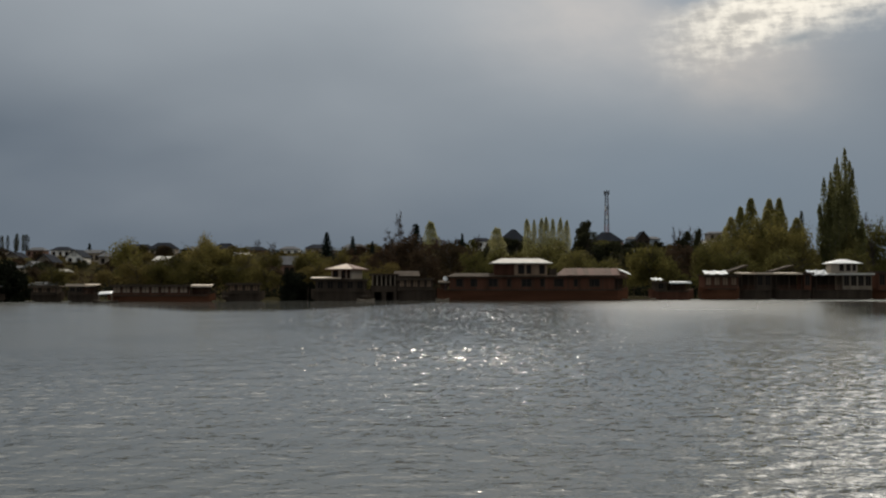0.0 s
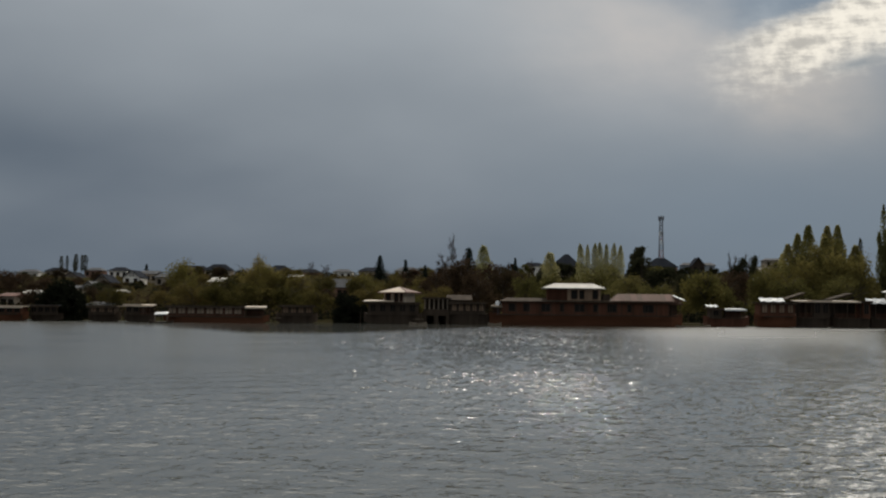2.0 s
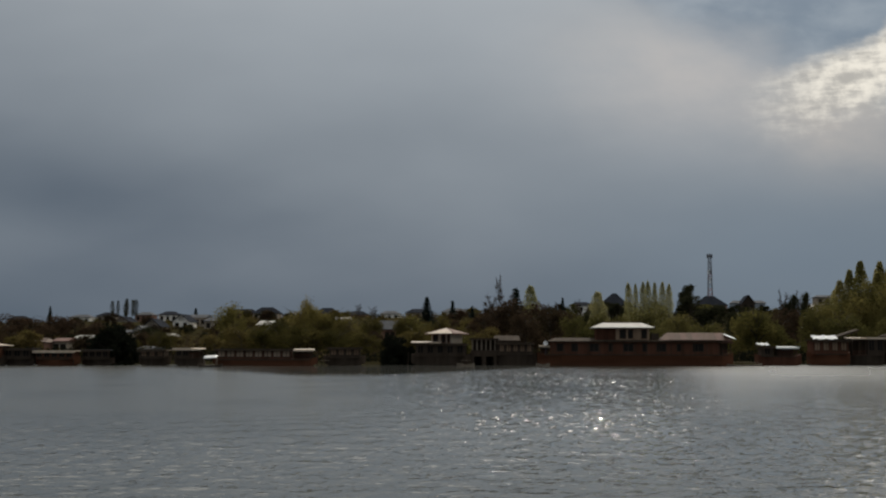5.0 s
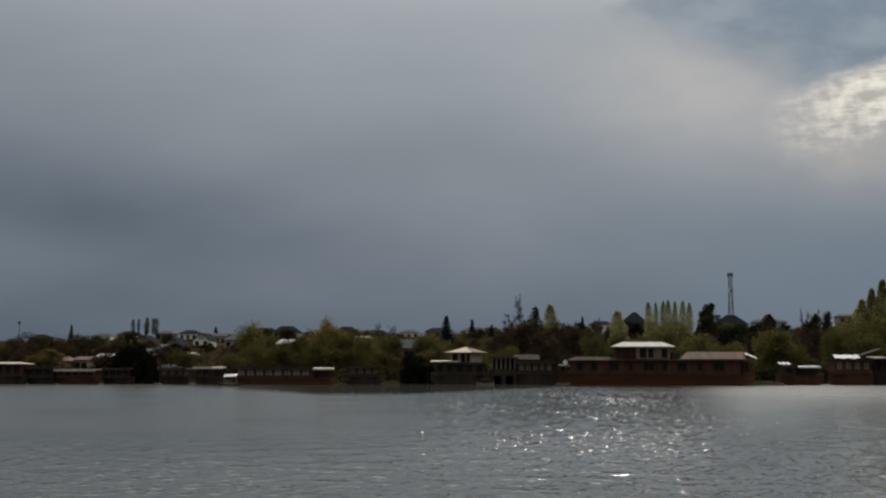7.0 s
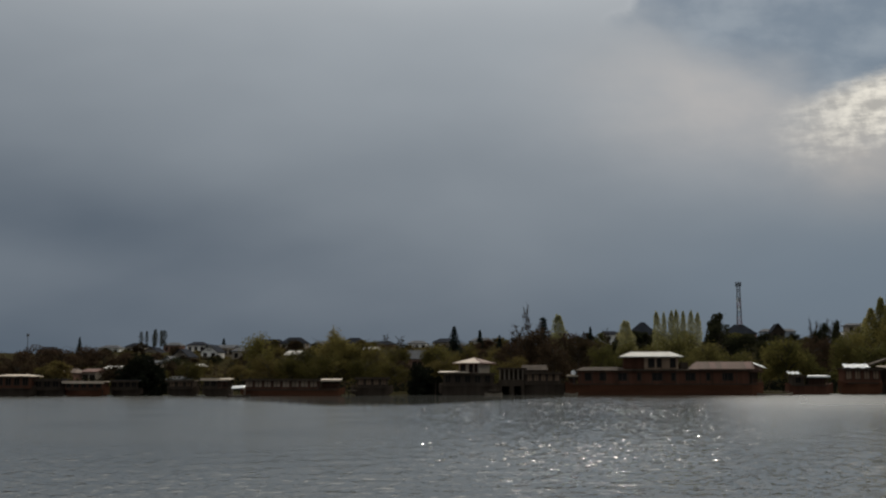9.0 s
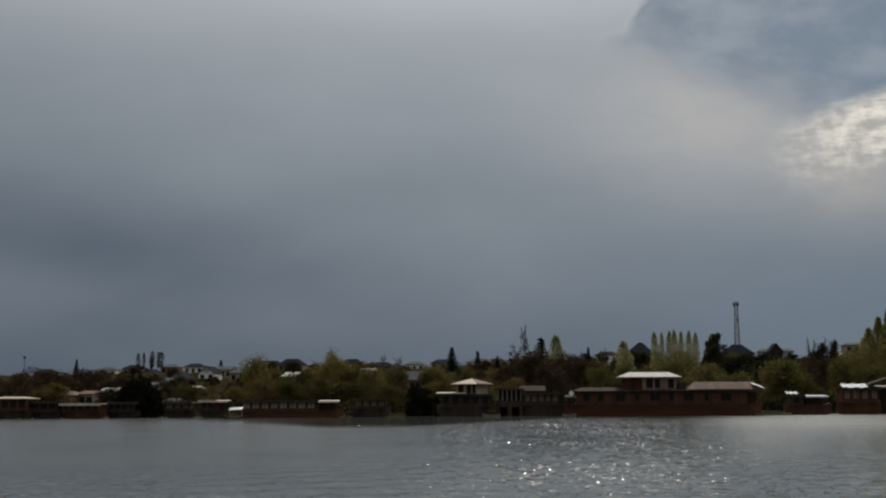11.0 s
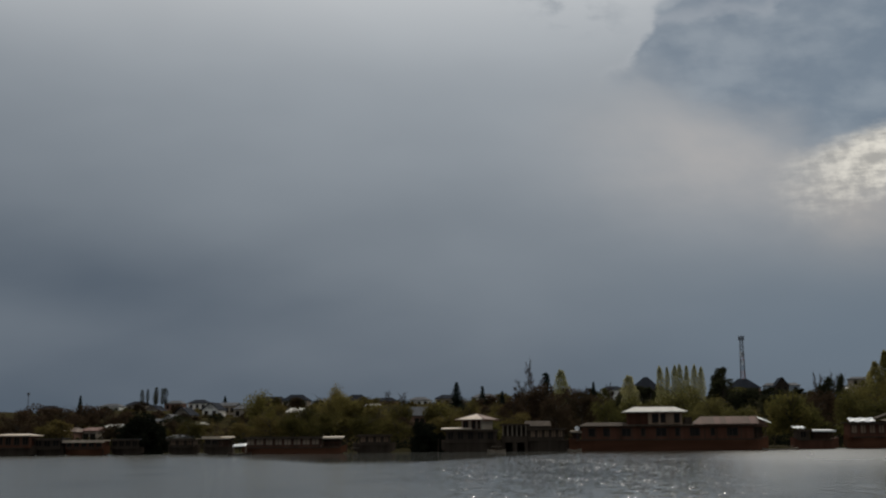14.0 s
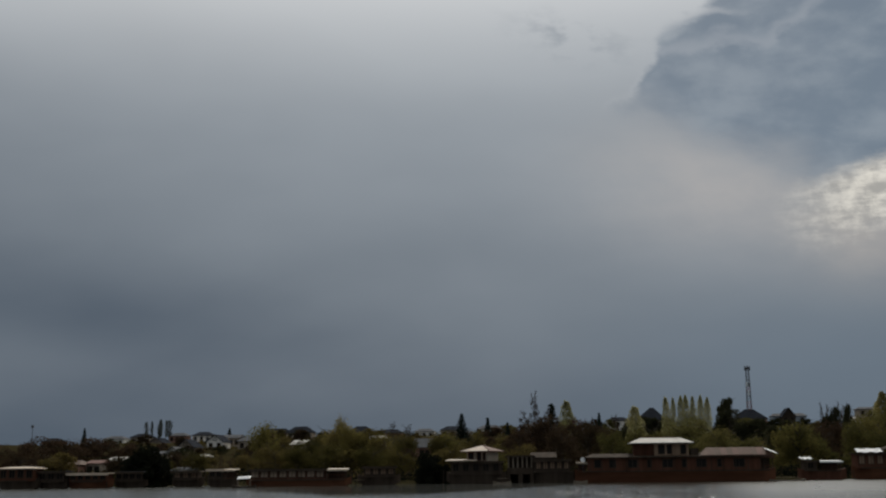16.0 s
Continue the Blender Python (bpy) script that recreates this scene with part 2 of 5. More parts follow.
NEEDLE = material("conifer_needle", (0.012, 0.02, 0.016), (0.03, 0.042, 0.03), 0.7, 0.6, 5, 0, vary=0.2, through_light=0.1, shine=0.02)
BARK = material("bark", (0.03, 0.024, 0.018), (0.09, 0.072, 0.055), 0.9, 1.0, 9, 0.4, stretch=(1, 1, 0.25))
BARK_PALE = material("pale_bark", (0.10, 0.09, 0.075), (0.24, 0.22, 0.18), 0.9, 1.0, 9, 0.4, stretch=(1, 1, 0.25))
HULL = material("red_brown_hull_timber", (0.066, 0.028, 0.015), (0.142, 0.062, 0.035), 0.7, 0.35, 5, 0.25, stretch=(0.3, 1, 3), shine=0.02)
TIMBER = material("cedar_wall_timber", (0.058, 0.026, 0.016), (0.135, 0.062, 0.040), 0.75, 0.4, 6, 0.25, stretch=(3, 1, 0.3), shine=0.02)
TIMBER_DARK = material("weathered_dark_timber", (0.030, 0.022, 0.016), (0.085, 0.064, 0.048), 0.8, 0.4, 6, 0.25, stretch=(3, 1, 0.3), shine=0.02)
TIMBER_GREY = material("bleached_timber", (0.12, 0.095, 0.07), (0.26, 0.215, 0.165), 0.8, 0.5, 6, 0.25, stretch=(3, 1, 0.3), shine=0.02)
ROOF_WHITE = material("bleached_roof_sheet", (0.36, 0.335, 0.29), (0.58, 0.555, 0.50), 0.7, 0.3, 3, 0.15, stretch=(3, 1, 1))
ROOF_TAN = material("tan_roof_sheet", (0.42, 0.33, 0.24), (0.68, 0.56, 0.44), 0.6, 0.3, 3, 0.15, stretch=(3, 1, 1))
ROOF_RED = material("rust_roof_sheet", (0.080, 0.040, 0.027), (0.17, 0.098, 0.070), 0.75, 0.25, 3, 0.2, stretch=(2.5, 1, 1), vary=0.3, shine=0.15)
ROOF_GREY = material("galvanised_roof_sheet", (0.065, 0.067, 0.07), (0.15, 0.15, 0.155), 0.85, 0.3, 3, 0.15, stretch=(3, 1, 1), shine=0.02)
ROOF_DARK = material("tarred_roof", (0.022, 0.024, 0.028), (0.055, 0.058, 0.068), 0.85, 0.3, 3, 0.15, shine=0.0)
PLASTER = material("cream_plaster", (0.70, 0.67, 0.60), (0.86, 0.83, 0.76), 0.9, 0.4, 5, 0.1, shine=0.02)
SHUTTER_PALE = material("pale_shutter_timber", (0.24, 0.175, 0.125), (0.44, 0.335, 0.25), 0.75, 0.4, 6, 0.25, stretch=(3, 1, 0.3), shine=0.02)
SHUTTER = material("tan_shutter_timber", (0.17, 0.112, 0.074), (0.34, 0.235, 0.16), 0.75, 0.4, 6, 0.25, stretch=(3, 1, 0.3), shine=0.02)
PLASTER_TAN = material("tan_plaster", (0.24, 0.20, 0.155), (0.40, 0.34, 0.27), 0.9, 0.4, 5, 0.1, shine=0.02)
BRICK = material("exposed_brickwork", (0.16, 0.09, 0.065), (0.30, 0.18, 0.135), 0.9, 0.5, 14, 0.2, shine=0.02)
GLASS_DARK = material("dark_window_glass", (0.008, 0.006, 0.005), (0.022, 0.018, 0.015), 0.25, 0.5, 3, 0, shine=0.12)
PAINT_WHITE = material("white_boat_paint", (0.68, 0.68, 0.66), (0.85, 0.85, 0.83), 0.5, 0.6, 6, 0.05)
STEEL = material("galvanised_steel", (0.09, 0.095, 0.105), (0.18, 0.185, 0.20), 0.6, 0.8, 6, 0.05, metal=0.3)
STEEL_RED = material("red_painted_steel", (0.22, 0.06, 0.05), (0.34, 0.11, 0.09), 0.6, 0.8, 6, 0.05)
# far hills: air haze is put into the base colour as pale blue-grey
HAZE_BLUE = material("haze_tinted_hill", (0.16, 0.20, 0.26), (0.22, 0.26, 0.32), 0.95, 0.004, 0.03, 0, shine=0.0)
PLASTER_BLUE = material("blue_grey_plaster", (0.30, 0.34, 0.38), (0.44, 0.48, 0.52), 0.9, 0.4, 5, 0.1, shine=0.02)
TARP = material("white_tarpaulin", (0.72, 0.72, 0.70), (0.88, 0.88, 0.86), 0.6, 0.8, 5, 0.2)


# ---- building helpers ----
def part(name, bm, mat, parent=None, label=""):
    me = bpy.data.meshes.new(name)
    bm.normal_update()
    bm.to_mesh(me)
    bm.free()
    me.materials.append(mat)
    ob = new(name, me)
    if parent:
        ob.parent = parent
    if label:
        ob["label"] = label
    return ob


def thing(name, label, category, m, group="", kind=""):
    return_ob = new(name)
    return_ob.matrix_basis = m
    return tagged(return_ob, label, category, group, kind)


def box(*sizes):
    """One bmesh of boxes (x0, x1, y0, y1, z0, z1)."""
    bm = bmesh.new()
    for x0, x1, y0, y1, z0, z1 in sizes:
        v = [bm.verts.new((x, y, z)) for z in (z0, z1) for y in (y0, y1) for x in (x0, x1)]
        for f in ((0, 2, 3, 1), (4, 5, 7, 6), (0, 1, 5, 4), (2, 6, 7, 3), (0, 4, 6, 2), (1, 3, 7, 5)):
            bm.faces.new([v[i] for i in f])
    return bm


def beam(bm, a, b, r0, r1=None, sides=6):
    """A tapered round bar from a to b."""
    a, b = Vector(a), Vector(b)
    r1 = r0 if r1 is None else r1
    q = (b - a).to_track_quat("Z", "Y")
    rings = []
    for p, r in ((a, r0), (b, r1)):
        rings.append([bm.verts.new(p + q @ Vector((r * math.cos(6.2832 * i / sides), r * math.sin(6.2832 * i / sides), 0))) for i in range(sides)])
    for i in range(sides):
        j = (i + 1) % sides
        bm.faces.new((rings[0][i], rings[0][j], rings[1][j], rings[1][i]))
    bm.faces.new(rings[0][::-1])
    bm.faces.new(rings[1])
    return bm


def loft(sections):
    """A closed skin over rings of equal count."""
    bm = bmesh.new()
    rings = [[bm.verts.new(p) for p in s] for s in sections]
    n = len(rings[0])
    for a, b in zip(rings, rings[1:]):
        for i in range(n):
            j = (i + 1) % n
            bm.faces.new((a[i], a[j], b[j], b[i]))
    bm.faces.new(rings[0][::-1])
    bm.faces.new(rings[-1])
    bmesh.ops.recalc_face_normals(bm, faces=bm.faces)
    return bm


def hip_roof(x0, x1, y0, y1, z, rise, inset, thick=0.12):
    """A hip roof; inset: how far the ridge's ends stand in from the gable ends (0: a gable roof)."""
    ym = (y0 + y1) / 2
    bm = bmesh.new()
    low = [bm.verts.new(p) for p in ((x0, y0, z), (x1, y0, z), (x1, y1, z), (x0, y1, z))]
    mid = [bm.verts.new(p) for p in ((x0, y0, z + thick), (x1, y0, z + thick), (x1, y1, z + thick), (x0, y1, z + thick))]
    r0, r1 = bm.verts.new((x0 + inset, ym, z + thick + rise)), bm.verts.new((x1 - inset, ym, z + thick + rise))
    bm.faces.new(low[::-1])
    for i in range(4):
        j = (i + 1) % 4
        bm.faces.new((low[i], low[j], mid[j], mid[i]))
    bm.faces.new((mid[0], mid[1], r1, r0))
    bm.faces.new((mid[2], mid[3], r0, r1))
    bm.faces.new((mid[1], mid[2], r1))
    bm.faces.new((mid[3], mid[0], r0))
    return bm


def pierced(x0, x1, y0, y1, z0, z1, holes, hz0, hz1):
    """A wall with a row of openings (centre, width) from hz0 to hz1."""
    sizes = [(x0, x1, y0, y1, z0, hz0), (x0, x1, y0, y1, hz1, z1)]
    at = x0
    for c, w in sorted(holes):
        if c - w / 2 > at:
            sizes.append((at, c - w / 2, y0, y1, hz0, hz1))
        at = c + w / 2
    sizes.append((at, x1, y0, y1, hz0, hz1))
    return box(*sizes)


def window(parent, c, w, z0, z1, y, frame_mat, mullion=True, fill=None):
    t = 0.09
    sizes = [(c - w / 2 - t, c - w / 2 + 0.02, y - 0.05, y + 0.06, z0 - t, z1 + t), (c + w / 2 - 0.02, c + w / 2 + t, y - 0.05, y + 0.06, z0 - t, z1 + t),
             (c - w / 2 + 0.02, c + w / 2 - 0.02, y - 0.05, y + 0.06, z1 - 0.02, z1 + t), (c - w / 2 + 0.02, c + w / 2 - 0.02, y - 0.08, y + 0.06, z0 - t, z0 + 0.02)]
    if mullion:
        sizes.append((c - 0.04, c + 0.04, y - 0.02, y + 0.05, z0 + 0.02, z1 - 0.02))
    win = part("window", box(*sizes), frame_mat, parent)
    part("pane", box((c - w / 2 + 0.02, c + w / 2 - 0.02, y + 0.07, y + 0.1, z0, z1)), fill or GLASS_DARK, win)
    return win


def room(ob, x0, x1, y0, y1, z0, z1, count, mat, frame_mat, width=0.9, sill=0.9, head=2.0, name="wall", fill=None):
    """Four walls; the front one has a row of windows."""
    step = (x1 - x0) / max(count, 1)
    holes = [(x0 + (i + 0.5) * step, width) for i in range(count)]
    front = pierced(x0, x1, y0, y0 + 0.15, z0, z1, holes, z0 + sill, z0 + head)
    part(name, front, mat, ob)
    part(name, box((x0, x0 + 0.15, y0 + 0.15, y1, z0, z1)), mat, ob)
    part(name, box((x1 - 0.15, x1, y0 + 0.15, y1, z0, z1)), mat, ob)
    part(name, box((x0 + 0.15, x1 - 0.15, y1 - 0.15, y1, z0, z1)), mat, ob)
    for c, w in holes:
        window(ob, c, w, z0 + sill, z0 + head, y0, frame_mat, fill=fill)


# ---- ground and water ----
def shore(x):
    return 204 + 0.24 * x + 1.5 * math.sin(x * 0.09)


def step_up(v, lo, hi):
    k = min(1.0, max(0.0, (v - lo) / (hi - lo)))
    return k * k * (3 - 2 * k)


def ground(x, y):
    """Height of the land: lake bed, low bank, then the rise with the town on it."""
    e = y - shore(max(-260.0, min(260.0, x)))
    rise = 13.5 + 2.0 * math.sin(x * 0.012 + 1.0)
    z = -2.0 + 2.6 * step_up(e, 0, 9) + rise * step_up(e, 45, 250) + 4 * step_up(e, 250, 900)
    if e > 5:
        z += 0.5 * math.sin(x * 0.13) * math.sin(y * 0.11) * step_up(e, 5, 40)
    return z


def build_ground():
    xs = [-4000, -2500, -1500, -900, -600, -400] + list(range(-300, 301, 8)) + [400, 600, 900, 1500, 2500, 4000]
    ys = [-4000, -1500, -600, -200, -60, 0, 60] + list(range(110, 560, 5)) + [600, 700, 850, 1100, 1500, 2200, 3200, 4500]
    bm = bmesh.new()
    grid = [[bm.verts.new((x, y, ground(x, y) if y > -60 else -2 + 3 * step_up(-y, 60, 600))) for x in xs] for y in ys]
    for a, b in zip(grid, grid[1:]):
        for i in range(len(xs) - 1):
            bm.faces.new((a[i], a[i + 1], b[i + 1], b[i]))
    for f in bm.faces:
        f.smooth = True
    ridge = bmesh.new()
    crest = [(-3200 + 100 * i, 3400, 60 + 28 * math.sin(i * 0.31) + 16 * math.sin(i * 0.83)) for i in range(26)]
    low = [ridge.verts.new((x, y - 500, -5)) for x, y, z in crest]
    high = [ridge.verts.new(p) for p in crest]
    back = [ridge.verts.new((x, y + 600, -5)) for x, y, z in crest]
    for i in range(25):
        ridge.faces.new((low[i], low[i + 1], high[i + 1], high[i]))
        ridge.faces.new((high[i], high[i + 1], back[i + 1], back[i]))
    tagged(part("backdrop", ridge, HAZE_BLUE), "faint hills in the far distance, tinted blue-grey for haze", "hills", kind="structure")
    return tagged(part("ground", bm, EARTH), "dark earth and rough grass of the lake bank", "ground", kind="structure")


build_ground()


def build_water():
    """The lake: wind ripples as a sum of short wave trains, calmer in the lee of the bank and in lulls; flat far outside."""
    rng = np.random.default_rng(3)
    rows = [8.0]
    while rows[-1] < 216:
        rows.append(rows[-1] + 0.08 * (rows[-1] / 12) ** 0.8)
    half = np.concatenate([np.arange(0.045, 11, 0.09), np.arange(11.1, 24, 0.18), np.arange(24.1, 50, 0.34), np.arange(50.2, 126, 0.8)])
    xs = np.concatenate([[-4000, -900, -300, -150], -half[::-1], half, [150, 300, 900, 4000]])
    ys = np.concatenate([[-3000, -600, -100, 0], rows, [230, 300]])
    gx, gy = np.meshgrid(xs, ys)
    z = np.zeros_like(gx)
    for k in range(44):
        length = 0.27 * (2.6 / 0.27) ** (k / 43.0) * rng.uniform(0.9, 1.1)
        ang = radians(80 + rng.normal(0, 48))
        slope = 0.058 * (0.35 if length > 0.95 else 0.9 if length > 0.5 else 1.2)
        n = 2 * math.pi / length
        bend = 0.5 * np.sin(gx * 0.11 + rng.uniform(0, 6)) + 0.5 * np.sin(gy * 0.09 + rng.uniform(0, 6))
        pulse = 0.6 + 0.4 * np.sin(gx * rng.uniform(0.1, 0.4) + gy * rng.uniform(-0.3, 0.3) + rng.uniform(0, 6))
        fade = np.clip(1 - (gy - 32) / 45, 0.25, 1) if length < 0.9 else 1.0
        z += slope / n * pulse * fade * np.sin(n * (gx * math.cos(ang) + gy * math.sin(ang)) + 1.5 * bend + rng.uniform(0, 6.28))
    gust = 0.78 + 0.22 * np.sin(gx * 0.07 + 1.3 + 0.8 * np.sin(gy * 0.05)) * np.sin(gy * 0.045 + 0.6)
    bearing = gx / np.maximum(gy, 5)
    patchy = 0.25 * np.sin(gx * 0.35 + 2.0 * np.sin(gy * 0.12)) * np.sin(gy * 0.21 + np.sin(gx * 0.2))
    lull = np.clip(np.exp(-(((bearing - 0.165) / 0.048) ** 2)) * np.clip((gy - 26) / 30, 0, 1) * (1 + 0.5 * patchy), 0, 1)
    west = np.clip((1 + patchy) / (1 + np.exp((bearing + 0.14) / 0.035)) * np.clip((gy - 24) / 25, 0, 1), 0, 1)
    gust *= (1 - 0.45 * lull) * (1 - 0.68 * west)
    gust *= 0.46 + np.maximum(0.54 * np.clip((gy - 18) / 22, 0, 1), 0.4 * np.clip((bearing - 0.18) / 0.1, 0, 1))
    gust *= 1 + 0.1 * np.exp(-((bearing - 0.05) / 0.17) ** 2 - ((gy - 55) / 40) ** 2)
    lee = 204 + 0.24 * gx - gy
    shelter = np.clip((2 - gx) / 18, 0, 1) * np.clip((bearing + 0.37) / 0.15, 0, 1)
    shelter = np.maximum(shelter, 0.2 * np.clip((36 - gx) / 6, 0, 1) * np.clip((gx + 30) / 10, 0, 1))
    k = np.clip((lee - 6 - 62 * shelter) / (25 + 5 * shelter), 0, 1)
    k = k * k * (3 - 2 * k)
    gust *= 1 - (0.2 + 0.785 * np.clip(4 * shelter, 0, 1)) * (1 - k)
    east = np.exp(-((np.minimum(bearing - 0.38, 0) / 0.055) ** 2)) * np.clip((gy - 75 - 250 * np.clip(0.36 - bearing, 0, 0.2)) / 35, 0, 1) * np.clip((196 - gy) / 10, 0, 1) * (0.85 + 0.6 * patchy)
    gust *= 1 - 0.92 * np.clip(1.2 * east, 0, 1)
    far = np.clip((gy - 30) / 100, 0, 1) * np.clip((bearing - 0.09) / 0.12, 0, 1)
    blur = 0.03 + 0.03 * np.clip((gy - 30) / 20, 0, 1) + (0.10 * lull + 0.13 * west + 0.22 * far * (1 - np.clip(1.4 * east, 0, 1)) * (1 - 0.35 * lull)) * (1 - shelter * (1 - k))
    edge = np.clip((125 - np.abs(gx)) / 8, 0, 1) * np.clip((gy - 8) / 3, 0, 1) * np.clip((216 - gy) / 6, 0, 1)
    z *= gust * edge
    n, m = len(ys), len(xs)
    me = bpy.data.meshes.new("water")
    me.vertices.add(n * m)
    me.vertices.foreach_set("co", np.stack([gx, gy, z], -1).ravel())
    i = (np.arange(n - 1)[:, None] * m + np.arange(m - 1)[None]).ravel()
    quads = np.stack([i, i + 1, i + m + 1, i + m], 1)
    me.loops.add(quads.size)
    me.loops.foreach_set("vertex_index", quads.ravel())
    me.polygons.add(len(quads))
    me.polygons.foreach_set("loop_start", np.arange(0, quads.size, 4))
    me.polygons.foreach_set("use_smooth", np.ones(len(quads), dtype=bool))
    me.update(calc_edges=True)
    me.attributes.new("wind", "FLOAT", "POINT").data.foreach_set("value", np.clip(gust * np.interp(gy, [0, 25, 40, 60, 80, 110, 140, 200], [1, 1, 0.82, 0.55, 0.47, 0.54, 0.64, 0.68]), 0, 2.0).astype(np.float32).ravel())
    me.attributes.new("blur", "FLOAT", "POINT").data.foreach_set("value", np.clip(blur, 0.03, 0.5).astype(np.float32).ravel())
    me.materials.append(WATER)
    return tagged(new("water", me), "grey rippled lake water reflecting the overcast sky", "lake water", kind="structure")


build_water()


def ripple_crests(seed, n, near, far, wide, deep, steep, label):
    """Short wind ripples riding on the longer ones: small smooth humps, steeper on the near side, thicker in gusts."""
    rng = np.random.default_rng(seed)
    k = 5
    y = near + (far - near) * rng.random(n * 3) ** 0.95
    # humps added about the sun's bearing, shaped to give its glints
    x = y * rng.normal(0.02, 0.075, n * 3)
    gust = 0.5 + 0.5 * np.sin(x * 0.23 + 1.5 * np.sin(y * 0.09)) * np.sin(y * 0.14 + 1.2 * np.sin(x * 0.12))
    pick = np.argsort(rng.random(n * 3) - 0.8 * gust)[:n]
    x, y = x[pick], y[pick]
    a, b = rng.uniform(*wide, n), rng.uniform(*deep, n)
    h = rng.uniform(*steep, n) * 2 * b / math.pi
    turn = rng.normal(0, 0.22, n)
    u, v = np.meshgrid(np.linspace(-1, 1, k), np.linspace(-1, 1, k))
    u, v = u.ravel()[None], v.ravel()[None]
    lift = (1 + np.cos(math.pi * u)) / 2 * (1 + np.cos(math.pi * v)) / 2
    px, py = u * a[:, None], (v + 0.35 * lift) * b[:, None]
    c, s = np.cos(turn)[:, None], np.sin(turn)[:, None]
    co = np.stack([x[:, None] + px * c - py * s, y[:, None] + px * s + py * c, 0.012 + h[:, None] * lift - 0.03 * (lift < 0.01)], -1).reshape(-1, 3)
    quad = np.array([(r * k + q, r * k + q + 1, (r + 1) * k + q + 1, (r + 1) * k + q) for r in range(k - 1) for q in range(k - 1)])
    faces = (quad[None] + (np.arange(n) * k * k)[:, None, None]).reshape(-1, 4)
    me = bpy.data.meshes.new("ripple_crests")
    me.from_pydata(co.tolist(), [], faces.tolist())
    me.polygons.foreach_set("use_smooth", np.ones(len(faces), dtype=bool))
    me.materials.append(CREST)
    return tagged(new("ripple_crests", me), label, "ripples", kind="stuff")


ripple_crests(17, 800, 34, 132, (0.07, 0.15), (0.05, 0.09), (0.18, 0.345), "small steep ripples glinting on the grey lake")


# ---- trees ----
def leaf_mesh(name, centres, sizes, mat, seed, upright=0.0):
    """One mesh of small leaf clumps: a bent quad at each centre."""
    rng = np.random.default_rng(seed)
    n = len(centres)
    a = rng.normal(size=(n, 3))
    a[:, 2] += upright
    a /= np.linalg.norm(a, axis=1)[:, None]
    b = rng.normal(size=(n, 3))
    b -= (a * b).sum(1)[:, None] * a
    b /= np.linalg.norm(b, axis=1)[:, None]
    c = np.cross(a, b)
    s = sizes[:, None]
    v = np.stack([centres - a * s, centres + b * s * 0.55 + c * s * 0.2, centres + a * s, centres - b * s * 0.55 + c * s * 0.2], 1).reshape(-1, 3)
    me = bpy.data.meshes.new(name)
    me.from_pydata(v.tolist(), [], [(4 * i, 4 * i + 1, 4 * i + 2, 4 * i + 3) for i in range(n)])
    me.materials.append(mat)
    ob = new(name, me)
    return ob


def limbs(rng, height, spread, base, count, r, up=0.6, bole=0.35):
    """A tapered, slightly bent trunk with limbs; gives the bmesh and the limbs' ends."""
    bm = bmesh.new()
    pts = [Vector((0, 0, 0))]
    for i in range(1, 6):
        pts.append(Vector((rng.normal(0, 0.02 * height), rng.normal(0, 0.02 * height), base * height * i / 5)))
    for i in range(5):
        beam(bm, pts[i], pts[i + 1], r * (1 - 0.16 * i), r * (1 - 0.16 * (i + 1)), 7)
    ends = []
    for i in range(count):
        k = bole + (1 - bole) * rng.random()
        p = pts[0].lerp(pts[-1], k)
        ang = rng.random() * 6.2832
        out = spread * (0.5 + 0.5 * rng.random())
        tip = p + Vector((math.cos(ang) * out, math.sin(ang) * out, out * up * (0.6 + rng.random())))
        mid = p.lerp(tip, 0.5) + Vector((0, 0, 0.12 * out))
        beam(bm, p, mid, r * 0.4, r * 0.25, 5)
        beam(bm, mid, tip, r * 0.25, r * 0.08, 5)
        ends.append((mid, tip))
    return bm, ends


def broad_tree(label, height, spread, leaf, seed, count=2600, size=0.32, bark=BARK, low=0.12, droop=0.0, lobes=16):
    """A round, uneven crown of lobes with gaps between them."""
    rng = np.random.default_rng(seed)
    tree = thing("tree", label, "tree", Matrix())
    bm, ends = limbs(rng, height, spread * 0.8, 0.75, 14, 0.022 * height)
    part("trunk", bm, bark, tree)
    cs = []
    for k in range(lobes):
        ang, h = rng.random() * 6.2832, low + (1 - low) * (k + rng.random()) / lobes
        wide = math.sqrt(max(0.03, 1 - ((h - 0.45) / 0.6) ** 2))
        rad = spread * wide * (0.3 + 0.5 * rng.random())
        c = np.array([math.cos(ang) * rad, math.sin(ang) * rad, h * height * 0.9])
        big = spread * (0.28 + 0.22 * rng.random())
        n = count // lobes
        d = rng.normal(size=(n, 3))
        d /= np.linalg.norm(d, axis=1)[:, None]
        d *= (big * rng.random(n) ** 0.45)[:, None]
        d[:, 2] *= 0.8
        d[:, 2] -= droop * rng.random(n) * big
        cs.append(c + d)
    cs = np.concatenate(cs)
    cs[:, 2] = np.maximum(cs[:, 2], 0.15 + 0.3 * rng.random(len(cs)))
    crown = leaf_mesh("crown", cs, size * (0.6 + 0.8 * rng.random(len(cs))), leaf, seed)
    crown.parent = tree
    return tree


